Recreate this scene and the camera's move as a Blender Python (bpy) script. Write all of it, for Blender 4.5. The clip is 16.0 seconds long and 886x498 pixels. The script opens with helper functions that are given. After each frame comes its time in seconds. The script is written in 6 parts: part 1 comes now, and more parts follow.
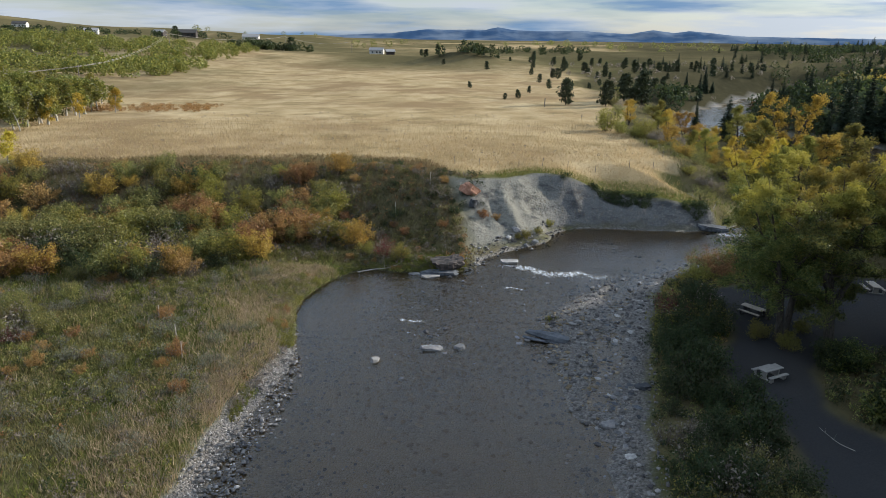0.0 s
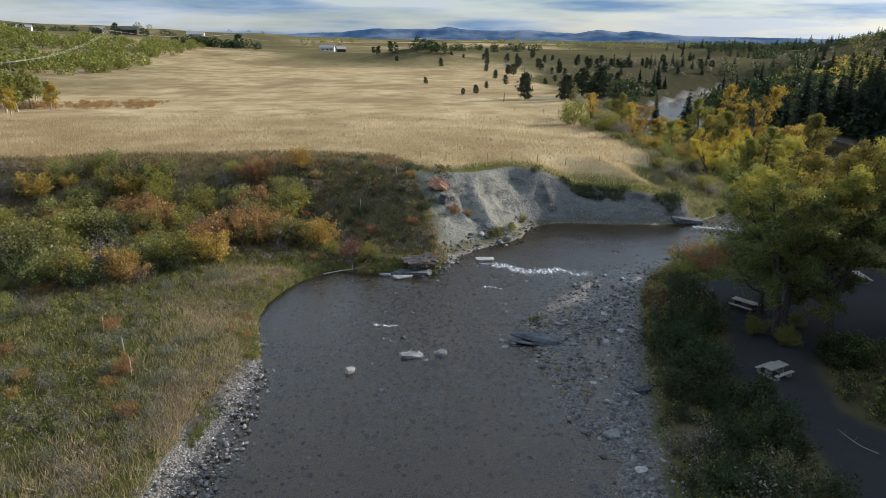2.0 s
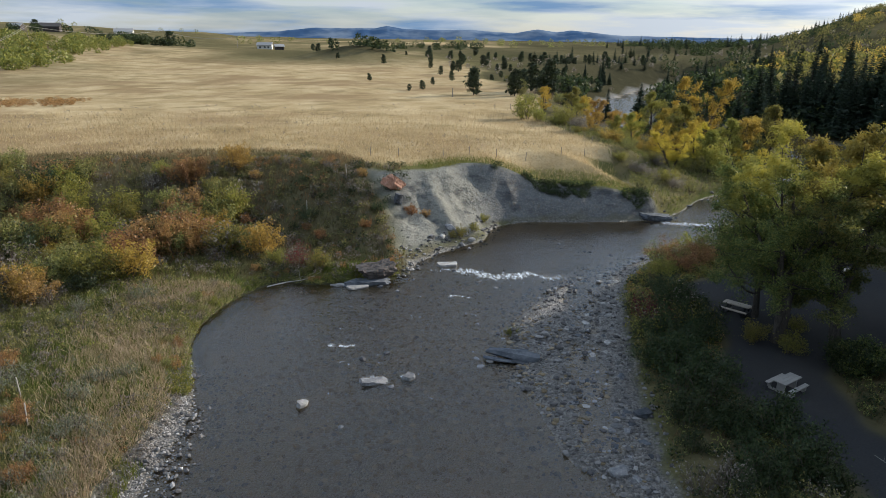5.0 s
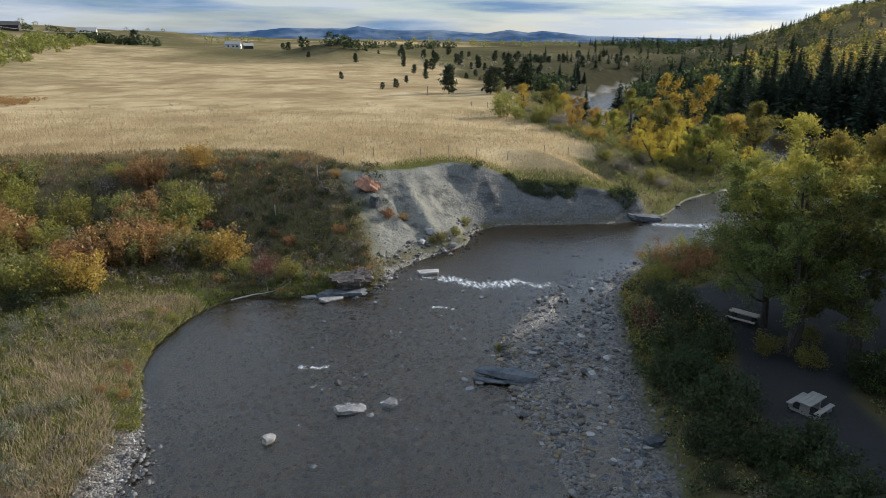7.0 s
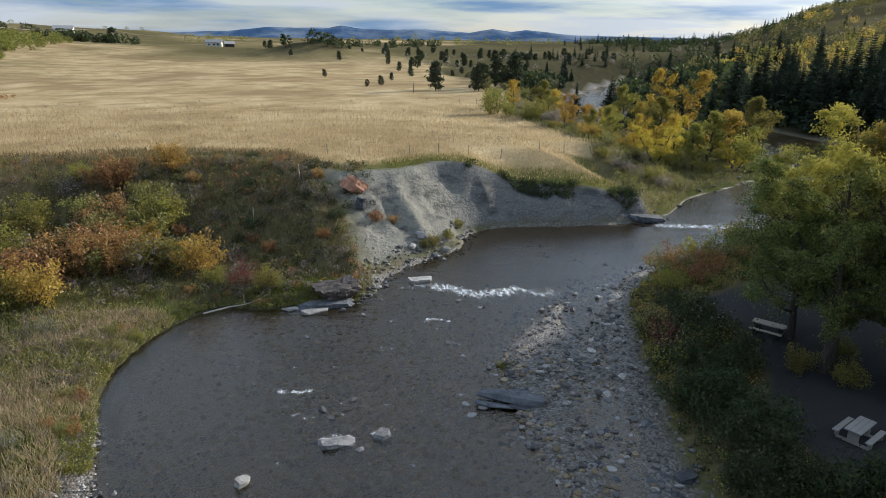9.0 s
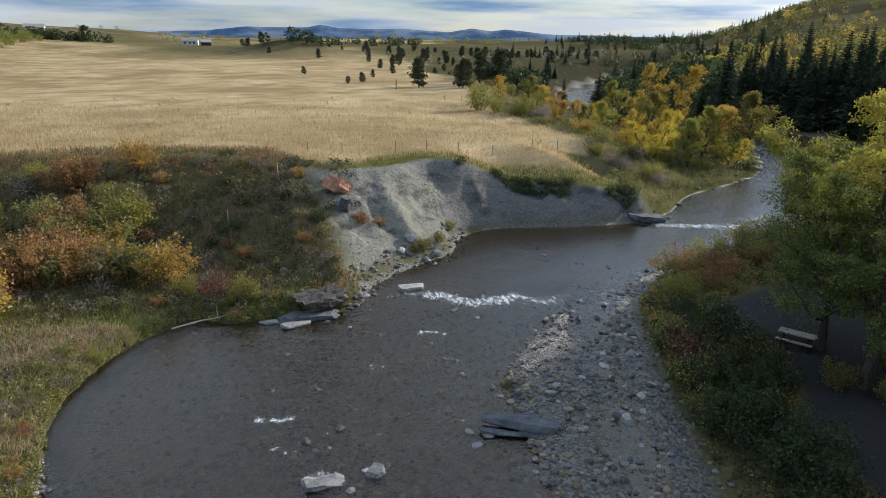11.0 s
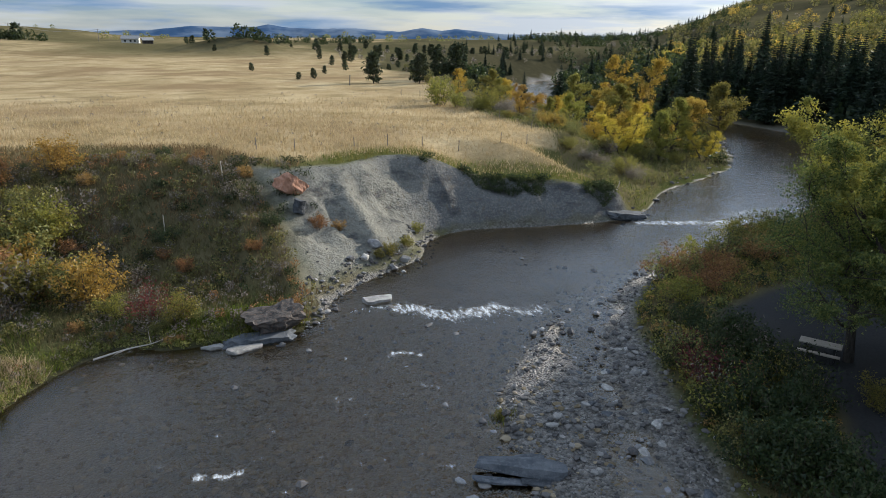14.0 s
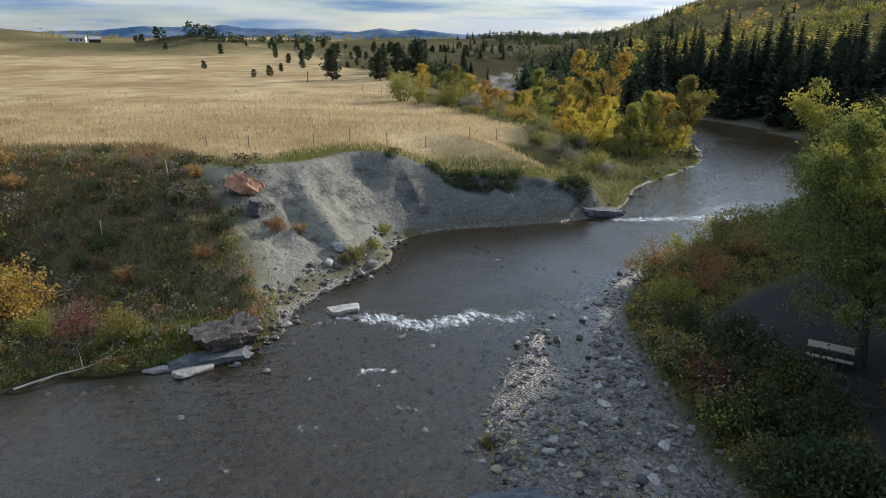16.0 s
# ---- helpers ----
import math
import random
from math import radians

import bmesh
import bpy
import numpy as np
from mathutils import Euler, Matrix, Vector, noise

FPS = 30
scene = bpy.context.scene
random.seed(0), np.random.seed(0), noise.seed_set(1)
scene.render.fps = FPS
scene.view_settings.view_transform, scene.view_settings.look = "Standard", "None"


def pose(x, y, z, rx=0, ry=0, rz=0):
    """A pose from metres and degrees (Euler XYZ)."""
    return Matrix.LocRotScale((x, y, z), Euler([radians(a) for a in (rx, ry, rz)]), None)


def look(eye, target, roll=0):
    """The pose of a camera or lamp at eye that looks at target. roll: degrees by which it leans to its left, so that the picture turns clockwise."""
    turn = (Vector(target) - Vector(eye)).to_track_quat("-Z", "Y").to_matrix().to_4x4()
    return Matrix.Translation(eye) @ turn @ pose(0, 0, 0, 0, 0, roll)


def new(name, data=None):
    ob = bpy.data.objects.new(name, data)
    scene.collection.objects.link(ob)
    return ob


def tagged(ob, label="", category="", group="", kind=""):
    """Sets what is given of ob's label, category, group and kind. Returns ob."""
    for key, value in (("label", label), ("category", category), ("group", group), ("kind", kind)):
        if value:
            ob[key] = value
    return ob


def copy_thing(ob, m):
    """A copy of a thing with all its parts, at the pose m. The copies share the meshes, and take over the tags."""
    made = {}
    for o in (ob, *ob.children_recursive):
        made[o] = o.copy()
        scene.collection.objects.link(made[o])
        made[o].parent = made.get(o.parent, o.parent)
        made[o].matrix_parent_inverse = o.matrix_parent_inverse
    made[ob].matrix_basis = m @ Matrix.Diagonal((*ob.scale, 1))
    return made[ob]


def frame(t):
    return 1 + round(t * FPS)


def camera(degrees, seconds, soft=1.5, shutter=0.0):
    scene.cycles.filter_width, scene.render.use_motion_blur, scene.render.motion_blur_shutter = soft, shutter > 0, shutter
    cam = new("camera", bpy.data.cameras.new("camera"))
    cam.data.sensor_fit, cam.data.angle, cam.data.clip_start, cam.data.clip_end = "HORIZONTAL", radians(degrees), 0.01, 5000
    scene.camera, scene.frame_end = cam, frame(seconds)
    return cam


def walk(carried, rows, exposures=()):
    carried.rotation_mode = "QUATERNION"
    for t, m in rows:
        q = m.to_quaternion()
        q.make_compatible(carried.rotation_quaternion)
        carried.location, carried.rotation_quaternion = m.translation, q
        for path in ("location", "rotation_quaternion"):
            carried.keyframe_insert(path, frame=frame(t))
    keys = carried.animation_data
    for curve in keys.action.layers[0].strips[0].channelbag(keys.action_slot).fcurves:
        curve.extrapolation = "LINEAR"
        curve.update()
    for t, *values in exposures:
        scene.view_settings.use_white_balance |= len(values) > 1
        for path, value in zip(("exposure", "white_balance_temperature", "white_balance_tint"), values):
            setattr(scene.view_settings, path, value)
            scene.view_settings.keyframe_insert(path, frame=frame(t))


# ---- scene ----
cam = camera(67.4, 16.0, soft=0.7)
PATH = [
    (0, (-0.575, -5.493, 24.669), (-0.547, -3.589, 24.057), 0.68),
    (0.5, (-1.106, -4.461, 24.260), (-1.040, -2.558, 23.647), 0.70),
    (1, (-1.593, -3.405, 23.868), (-1.494, -1.503, 23.256), 0.72),
    (1.5, (-2.018, -2.328, 23.499), (-1.893, -0.428, 22.887), 0.74),
    (2, (-2.373, -1.234, 23.154), (-2.206, 0.663, 22.542), 0.75),
    (2.5, (-2.654, -0.125, 22.831), (-2.448, 1.768, 22.220), 0.77),
    (3, (-2.863, 0.998, 22.531), (-2.615, 2.887, 21.920), 0.78),
    (3.5, (-3.003, 2.134, 22.250), (-2.734, 4.020, 21.640), 0.80),
    (4, (-3.082, 3.282, 21.986), (-2.797, 5.165, 21.376), 0.81),
    (6.5, (-2.885, 9.138, 20.798), (-2.489, 11.002, 20.189), 0.85),
    (7, (-2.794, 10.320, 20.566), (-2.387, 12.181, 19.958), 0.85),
    (7.5, (-2.703, 11.499, 20.331), (-2.285, 13.358, 19.723), 0.85),
    (8, (-2.618, 12.673, 20.093), (-2.191, 14.530, 19.485), 0.85),
    (8.5, (-2.542, 13.838, 19.850), (-2.104, 15.692, 19.242), 0.85),
    (9, (-2.476, 14.990, 19.604), (-2.025, 16.841, 18.995), 0.85),
    (11.5, (-2.230, 20.455, 18.353), (-1.707, 22.287, 17.744), 0.81),
    (12, (-2.167, 21.472, 18.109), (-1.623, 23.298, 17.500), 0.80),
    (12.5, (-2.087, 22.463, 17.871), (-1.522, 24.282, 17.262), 0.79),
    (13, (-1.986, 23.429, 17.637), (-1.401, 25.242, 17.028), 0.78),
    (13.5, (-1.860, 24.374, 17.406), (-1.253, 26.180, 16.797), 0.76),
    (14, (-1.710, 25.304, 17.175), (-1.077, 27.101, 16.567), 0.74),
    (14.5, (-1.540, 26.229, 16.940), (-0.883, 28.017, 16.332), 0.73),
    (15, (-1.356, 27.159, 16.692), (-0.669, 28.936, 16.085), 0.71),
    (15.5, (-1.174, 28.109, 16.422), (-0.459, 29.876, 15.815), 0.69),
    (16, (-1.012, 29.099, 16.115), (-0.272, 30.856, 15.509), 0.66),
]
walk(cam, [(t, look(e, g, r)) for t, e, g, r in PATH], exposures=[(0, 0.36, 6000, 8), (16, 0.36, 6000, 8)])

# ---- world, sun, exposure ----
SUN_AZ, SUN_EL = 68.0, 20.0            # degrees from +y towards +x; above the horizon
sun_dir = Vector((math.sin(radians(SUN_AZ)) * math.cos(radians(SUN_EL)),
                  math.cos(radians(SUN_AZ)) * math.cos(radians(SUN_EL)), math.sin(radians(SUN_EL))))
sun = new("sun", bpy.data.lights.new("sun", "SUN"))
sun.data.energy, sun.data.angle, sun.data.color = 5.0, radians(0.6), (1.0, 0.88, 0.72)
sun.matrix_world = look(sun_dir * 300, (0, 0, 0))

world = bpy.data.worlds.new("world")
scene.world = world
world.use_nodes = True
wn, wl = world.node_tree.nodes, world.node_tree.links
wn.clear()
w_out, w_bg = wn.new("ShaderNodeOutputWorld"), wn.new("ShaderNodeBackground")
w_sky = wn.new("ShaderNodeTexSky")
w_sky.sky_type, w_sky.sun_disc = "NISHITA", False
w_sky.sun_elevation, w_sky.sun_rotation = radians(SUN_EL), radians(SUN_AZ)
w_sky.air_density, w_sky.dust_density, w_sky.ozone_density = 1.0, 0.6, 2.0
w_tc, w_map = wn.new("ShaderNodeTexCoord"), wn.new("ShaderNodeMapping")
w_map.inputs["Scale"].default_value = (5.5, 5.5, 52.0)
w_noise = wn.new("ShaderNodeTexNoise")
w_noise.inputs["Scale"].default_value, w_noise.inputs["Detail"].default_value = 1.0, 7.0
w_noise.inputs["Roughness"].default_value = 0.55
w_ramp = wn.new("ShaderNodeValToRGB")
w_ramp.color_ramp.elements[0].position, w_ramp.color_ramp.elements[1].position = 0.40, 0.58
w_ramp.color_ramp.elements[0].color = (0.55, 0.55, 0.55, 1)
w_mix = wn.new("ShaderNodeMix")
w_mix.data_type = "RGBA"
w_veil = wn.new("ShaderNodeTexNoise")
w_veil.inputs["Scale"].default_value, w_veil.inputs["Detail"].default_value = 0.6, 6.0
w_tone = wn.new("ShaderNodeValToRGB")
w_tone.color_ramp.elements[0].position, w_tone.color_ramp.elements[0].color = 0.40, (0.32, 0.50, 0.76, 1)
w_tone.color_ramp.elements[1].position, w_tone.color_ramp.elements[1].color = 0.56, (0.96, 1.0, 1.05, 1)
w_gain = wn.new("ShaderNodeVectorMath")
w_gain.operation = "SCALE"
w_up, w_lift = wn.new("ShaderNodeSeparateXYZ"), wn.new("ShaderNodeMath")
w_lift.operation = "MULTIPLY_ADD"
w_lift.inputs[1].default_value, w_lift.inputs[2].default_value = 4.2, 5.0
wl.new(w_tc.outputs["Generated"], w_up.inputs["Vector"])
wl.new(w_up.outputs["Z"], w_lift.inputs[0])
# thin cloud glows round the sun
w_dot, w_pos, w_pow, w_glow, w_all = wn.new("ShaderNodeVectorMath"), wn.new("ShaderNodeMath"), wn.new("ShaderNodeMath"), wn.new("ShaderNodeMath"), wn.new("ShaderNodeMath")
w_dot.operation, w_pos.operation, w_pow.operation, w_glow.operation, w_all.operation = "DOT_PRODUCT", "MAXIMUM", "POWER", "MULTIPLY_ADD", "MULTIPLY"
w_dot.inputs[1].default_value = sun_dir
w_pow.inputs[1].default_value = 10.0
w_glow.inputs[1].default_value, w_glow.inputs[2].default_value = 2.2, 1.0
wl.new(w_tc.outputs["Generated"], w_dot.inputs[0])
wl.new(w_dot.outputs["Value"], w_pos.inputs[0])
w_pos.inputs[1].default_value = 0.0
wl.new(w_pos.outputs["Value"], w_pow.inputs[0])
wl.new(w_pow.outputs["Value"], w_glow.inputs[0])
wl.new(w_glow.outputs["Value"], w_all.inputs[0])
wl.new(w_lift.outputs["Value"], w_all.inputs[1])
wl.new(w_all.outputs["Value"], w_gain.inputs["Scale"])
wl.new(w_map.outputs["Vector"], w_veil.inputs["Vector"])
wl.new(w_veil.outputs["Fac"], w_tone.inputs["Fac"])
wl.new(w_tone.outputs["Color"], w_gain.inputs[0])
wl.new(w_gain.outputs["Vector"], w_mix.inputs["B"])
w_bg.inputs["Strength"].default_value = 0.095
wl.new(w_tc.outputs["Generated"], w_map.inputs["Vector"])
wl.new(w_map.outputs["Vector"], w_noise.inputs["Vector"])
wl.new(w_noise.outputs["Fac"], w_ramp.inputs["Fac"])
wl.new(w_ramp.outputs["Color"], w_mix.inputs["Factor"])
wl.new(w_sky.outputs["Color"], w_mix.inputs["A"])
wl.new(w_mix.outputs["Result"], w_bg.inputs["Color"])
wl.new(w_bg.outputs["Background"], w_out.inputs["Surface"])


# ---- materials ----
class Mat:
    """A node material with short calls."""

    def __init__(self, name):
        self.m = bpy.data.materials.new(name)
        self.m.use_nodes = True
        self.n, self.l = self.m.node_tree.nodes, self.m.node_tree.links
        self.n.clear()
        self.out = self.n.new("ShaderNodeOutputMaterial")
        self.coord = None

    def node(self, kind, **values):
        nd = self.n.new(kind)
        for key, v in values.items():
            self.put(nd.inputs[key.replace("_", " ")], v)
        return nd

    def put(self, socket, v):
        if isinstance(v, bpy.types.NodeSocket):
            self.l.new(v, socket)
        elif isinstance(v, tuple) and len(v) == 3 and len(socket.default_value) == 4:
            socket.default_value = (*v, 1)
        else:
            socket.default_value = v

    def pos(self, scale=(1, 1, 1), turn=(0, 0, 0), local=False):
        if local:
            src = self.node("ShaderNodeTexCoord").outputs["Object"]
        else:
            src = self.node("ShaderNodeNewGeometry").outputs["Position"]
        mp = self.node("ShaderNodeMapping", Vector=src, Scale=scale, Rotation=turn)
        return mp.outputs["Vector"]

    def noise(self, scale, detail=4.0, rough=0.55, vec=None):
        nd = self.node("ShaderNodeTexNoise", Scale=scale, Detail=detail, Roughness=rough, Vector=vec or self.pos())
        return nd.outputs["Fac"]

    def voronoi(self, scale, vec=None, what="Distance", feature="F1"):
        nd = self.n.new("ShaderNodeTexVoronoi")
        nd.feature = feature
        self.put(nd.inputs["Scale"], scale)
        self.put(nd.inputs["Vector"], vec or self.pos())
        return nd.outputs[what]

    def ramp(self, fac, *stops):
        nd = self.node("ShaderNodeValToRGB", Fac=fac)
        els = nd.color_ramp.elements
        while len(els) < len(stops):
            els.new(0.5)
        for el, (p, c) in zip(els, stops):
            el.position = p
            el.color = (*c, 1) if isinstance(c, tuple) else (c, c, c, 1)
        return nd.outputs["Color"]

    def mix(self, fac, a, b, blend="MIX"):
        nd = self.n.new("ShaderNodeMix")
        nd.data_type, nd.blend_type = "RGBA", blend
        for key, v in (("Factor", fac), ("A", a), ("B", b)):
            self.put(nd.inputs[key], v)
        return nd.outputs["Result"]

    def math(self, op, a, b=0.0):
        nd = self.n.new("ShaderNodeMath")
        nd.operation = op
        self.put(nd.inputs[0], a)
        self.put(nd.inputs[1], b)
        return nd.outputs[0]

    def bump(self, height, strength=0.5, distance=0.1, normal=None):
        nd = self.node("ShaderNodeBump", Height=height, Strength=strength, Distance=distance)
        if normal:
            self.put(nd.inputs["Normal"], normal)
        return nd.outputs["Normal"]

    def surface(self, color, rough=0.8, normal=None, metal=0.0, spec=0.3):
        nd = self.node("ShaderNodeBsdfPrincipled", Base_Color=color, Roughness=rough, Metallic=metal)
        self.put(nd.inputs["Specular IOR Level"], spec)
        if normal:
            self.put(nd.inputs["Normal"], normal)
        self.l.new(nd.outputs[0], self.out.inputs["Surface"])
        return self.m

    def island(self):
        return self.node("ShaderNodeNewGeometry").outputs["Random Per Island"]

    def each(self):
        return self.node("ShaderNodeObjectInfo").outputs["Random"]


def leaf_mat(name, low, mid, high, top=None, span=(0.0, 10.0), through_light=0.4):
    """Leaves: three colours spread leaf by leaf and plant by plant; top: the colour that takes over towards span's upper height."""
    k = Mat(name)
    isl = k.island()
    col = k.ramp(isl, (0.0, low), (0.5, mid), (1.0, high))
    if top:
        z = k.node("ShaderNodeSeparateXYZ", Vector=k.pos(local=True)).outputs["Z"]
        f = k.math("DIVIDE", k.math("SUBTRACT", z, span[0]), span[1] - span[0])
        f = k.math("ADD", f, k.math("MULTIPLY", k.math("SUBTRACT", k.noise(0.45, 3), 0.5), 1.6))
        col = k.mix(k.ramp(f, (0.35, 0.0), (0.8, 1.0)), col, top)
    hsv = k.node("ShaderNodeHueSaturation", Color=col)
    k.put(hsv.inputs["Hue"], k.math("ADD", 0.485, k.math("MULTIPLY", k.each(), 0.03)))
    k.put(hsv.inputs["Value"], k.math("ADD", 0.7, k.math("MULTIPLY", k.math("ADD", k.noise(0.8, 2), k.each()), 0.35)))
    col = hsv.outputs["Color"]
    d = k.node("ShaderNodeBsdfDiffuse", Color=col)
    t = k.node("ShaderNodeBsdfTranslucent", Color=col)
    g = k.node("ShaderNodeBsdfGlossy", Roughness=0.45, Color=(0.5, 0.5, 0.5))
    m1 = k.node("ShaderNodeMixShader", Fac=through_light)
    k.l.new(d.outputs[0], m1.inputs[1])
    k.l.new(t.outputs[0], m1.inputs[2])
    m2 = k.node("ShaderNodeMixShader", Fac=0.04)
    k.l.new(m1.outputs[0], m2.inputs[1])
    k.l.new(g.outputs[0], m2.inputs[2])
    k.l.new(m2.outputs[0], k.out.inputs["Surface"])
    return k.m


def ground_mat():
    """Meadow, straw field, bare clay and gravel, shared out by the two zone attributes of the ground."""
    k = Mat("ground_soil_and_grass")
    a = k.n.new("ShaderNodeAttribute")
    a.attribute_name = "zone"
    sep = k.node("ShaderNodeSeparateColor", Color=a.outputs["Color"])
    gravel, cliff, straw = sep.outputs[0], sep.outputs[1], sep.outputs[2]
    b = k.n.new("ShaderNodeAttribute")
    b.attribute_name = "zone_b"
    sepb = k.node("ShaderNodeSeparateColor", Color=b.outputs["Color"])
    path, green, scrub = sepb.outputs[0], sepb.outputs[1], sepb.outputs[2]
    fine, broad = k.noise(3.0, 6, 0.65), k.noise(0.12, 4)
    # meadow
    meadow = k.mix(k.ramp(k.noise(0.25, 5), (0.4, 0.0), (0.62, 1.0)), (0.062, 0.080, 0.024), (0.165, 0.145, 0.07))
    meadow = k.mix(k.ramp(fine, (0.35, 0.0), (0.7, 1.0)), meadow, (0.07, 0.065, 0.028))
    # dry grass of the field, combed by the wind
    comb = k.noise(1.0, 5, 0.6, k.pos((0.10, 0.10, 0.1), (0, 0, 0.25)))
    dry = k.ramp(comb, (0.28, (0.31, 0.228, 0.12)), (0.46, (0.43, 0.325, 0.178)), (0.68, (0.56, 0.44, 0.26)))
    dry = k.mix(k.ramp(fine, (0.3, 0.45), (0.6, 0.0)), dry, (0.20, 0.15, 0.08))
    dry = k.mix(k.ramp(broad, (0.50, 0.0), (0.68, 0.65)), dry, (0.20, 0.155, 0.078))
    dry = k.mix(k.ramp(k.noise(0.03, 6, 0.62, k.pos((0.8, 0.9, 1))), (0.49, 0.0), (0.62, 0.75)), dry, (0.24, 0.165, 0.09))
    col = k.mix(straw, meadow, dry)
    # bright short turf
    turf = k.mix(fine, (0.055, 0.075, 0.02), (0.155, 0.14, 0.05))
    col = k.mix(green, col, turf)
    heath = k.mix(k.noise(1.2, 5), (0.055, 0.052, 0.026), (0.148, 0.124, 0.066))
    heath = k.mix(k.ramp(k.noise(0.035, 5, 0.6), (0.46, 0.0), (0.62, 0.7)), heath, (0.155, 0.132, 0.070))
    col = k.mix(scrub, col, heath)
    # dark wild ground and shore mud; the hillside's shade is put into it
    wild_shade_and_mud = k.mix(k.noise(0.35, 6, 0.65), (0.026, 0.028, 0.017), (0.085, 0.074, 0.042))
    col = k.mix(b.outputs["Alpha"], col, wild_shade_and_mud)
    # clay bluff
    clay = k.mix(k.noise(0.5, 5), (0.085, 0.09, 0.097), (0.17, 0.167, 0.162))
    # pale slump left, dark face right: sun and shade put into the clay
    east = k.math("ADD", k.node("ShaderNodeSeparateXYZ", Vector=k.pos()).outputs["X"], k.math("MULTIPLY", k.noise(0.22, 4), 14.0))
    pale = k.mix(k.noise(1.3, 5, 0.65), (0.165, 0.162, 0.138), (0.30, 0.288, 0.240))
    clay = k.mix(k.ramp(k.math("DIVIDE", east, 40.0), (0.50, 0.9), (0.60, 0.0)), clay, pale)
    clay = k.mix(k.ramp(k.noise(5.0, 6, 0.7), (0.45, 0.0), (0.7, 0.7)), clay, (0.30, 0.285, 0.25))
    bands = k.noise(1.0, 5, 0.65, k.pos((0.35, 0.3, 0.8)))
    clay = k.mix(k.ramp(bands, (0.50, 0.0), (0.66, 0.85)), clay, (0.062, 0.063, 0.066))
    clay = k.mix(k.ramp(k.noise(2.6, 6, 0.7, k.pos((1, 1, 0.6))), (0.54, 0.0), (0.66, 0.6)), clay, (0.14, 0.115, 0.085))
    col = k.mix(cliff, col, clay)
    # trodden gravel, its colour lowered to carry the shade of the trees
    shaded_grit = k.mix(k.noise(9.0, 6, 0.7), (0.026, 0.027, 0.030), (0.060, 0.060, 0.060))
    shaded_grit = k.mix(k.ramp(broad, (0.45, 0.0), (0.75, 0.5)), shaded_grit, (0.07, 0.064, 0.056))
    col = k.mix(path, col, shaded_grit)
    # river gravel
    cell = k.voronoi(7.0, what="Color")
    val = k.node("ShaderNodeSeparateColor", Color=cell).outputs[0]
    peb = k.ramp(val, (0.0, (0.055, 0.052, 0.052)), (0.5, (0.13, 0.122, 0.115)), (1.0, (0.27, 0.255, 0.24)))
    under = k.ramp(k.math("ADD", k.node("ShaderNodeSeparateXYZ", Vector=k.pos()).outputs["Z"], 0.5), (0.46, 1.0), (0.55, 0.12))  # brown algae on the drowned stones
    peb = k.mix(k.math("MULTIPLY", under, k.ramp(k.noise(0.3, 4), (0.35, 0.45), (0.65, 0.9))), peb, (0.25, 0.19, 0.10))
    peb = k.mix(k.ramp(k.noise(30.0, 3), (0.4, 0.0), (0.7, 0.5)), peb, (0.13, 0.12, 0.11))
    col = k.mix(gravel, col, peb)
    stones = k.math("MULTIPLY", k.voronoi(7.0), gravel)
    h = k.math("ADD", k.math("MULTIPLY", k.noise(4.0, 7, 0.7), 0.9), k.math("MULTIPLY", stones, -1.2))
    h = k.math("ADD", h, k.math("MULTIPLY", k.math("MULTIPLY", k.noise(1.4, 7, 0.65), cliff), 2.2))
    n = k.bump(h, 0.8, 0.18)
    return k.surface(col, k.math("SUBTRACT", 1.0, k.math("MULTIPLY", gravel, 0.6)), n, spec=k.math("MULTIPLY", gravel, 0.35))


def rock_mat(name, a, b, c, scale=1.0):
    k = Mat(name)
    v = k.pos((1, 1, 1), local=True)
    col = k.mix(k.ramp(k.noise(1.6 * scale, 6, 0.6, v), (0.38, 0.0), (0.64, 1.0)), a, b)
    col = k.mix(k.ramp(k.noise(7.0 * scale, 6, 0.7, v), (0.52, 0.0), (0.75, 0.8)), col, c)
    hsv = k.node("ShaderNodeHueSaturation", Color=col)
    k.put(hsv.inputs["Value"], k.math("ADD", 0.65, k.math("MULTIPLY", k.each(), 0.7)))
    h = k.math("ADD", k.noise(3.0 * scale, 8, 0.65, v), k.math("MULTIPLY", k.voronoi(2.2 * scale, v), 0.5))
    return k.surface(hsv.outputs["Color"], 0.85, k.bump(h, 0.8, 0.12))


def pebble_mat(name):
    k = Mat(name)
    col = k.ramp(k.island(), (0.0, (0.05, 0.048, 0.05)), (0.5, (0.115, 0.11, 0.108)), (0.85, (0.19, 0.182, 0.175)), (1.0, (0.36, 0.345, 0.33)))
    col = k.mix(k.ramp(k.noise(14.0, 4), (0.4, 0.0), (0.7, 0.5)), col, (0.19, 0.17, 0.155))
    return k.surface(col, 0.8, k.bump(k.noise(20.0, 5), 0.4, 0.03))


def bark_mat(name, a, b, scale=1.0):
    k = Mat(name)
    v = k.pos((6 * scale, 6 * scale, 1.2 * scale), local=True)
    f = k.noise(1.0, 7, 0.7, v)
    col = k.mix(k.ramp(f, (0.35, 0.0), (0.65, 1.0)), a, b)
    return k.surface(col, 0.95, k.bump(f, 0.9, 0.08), spec=0.1)


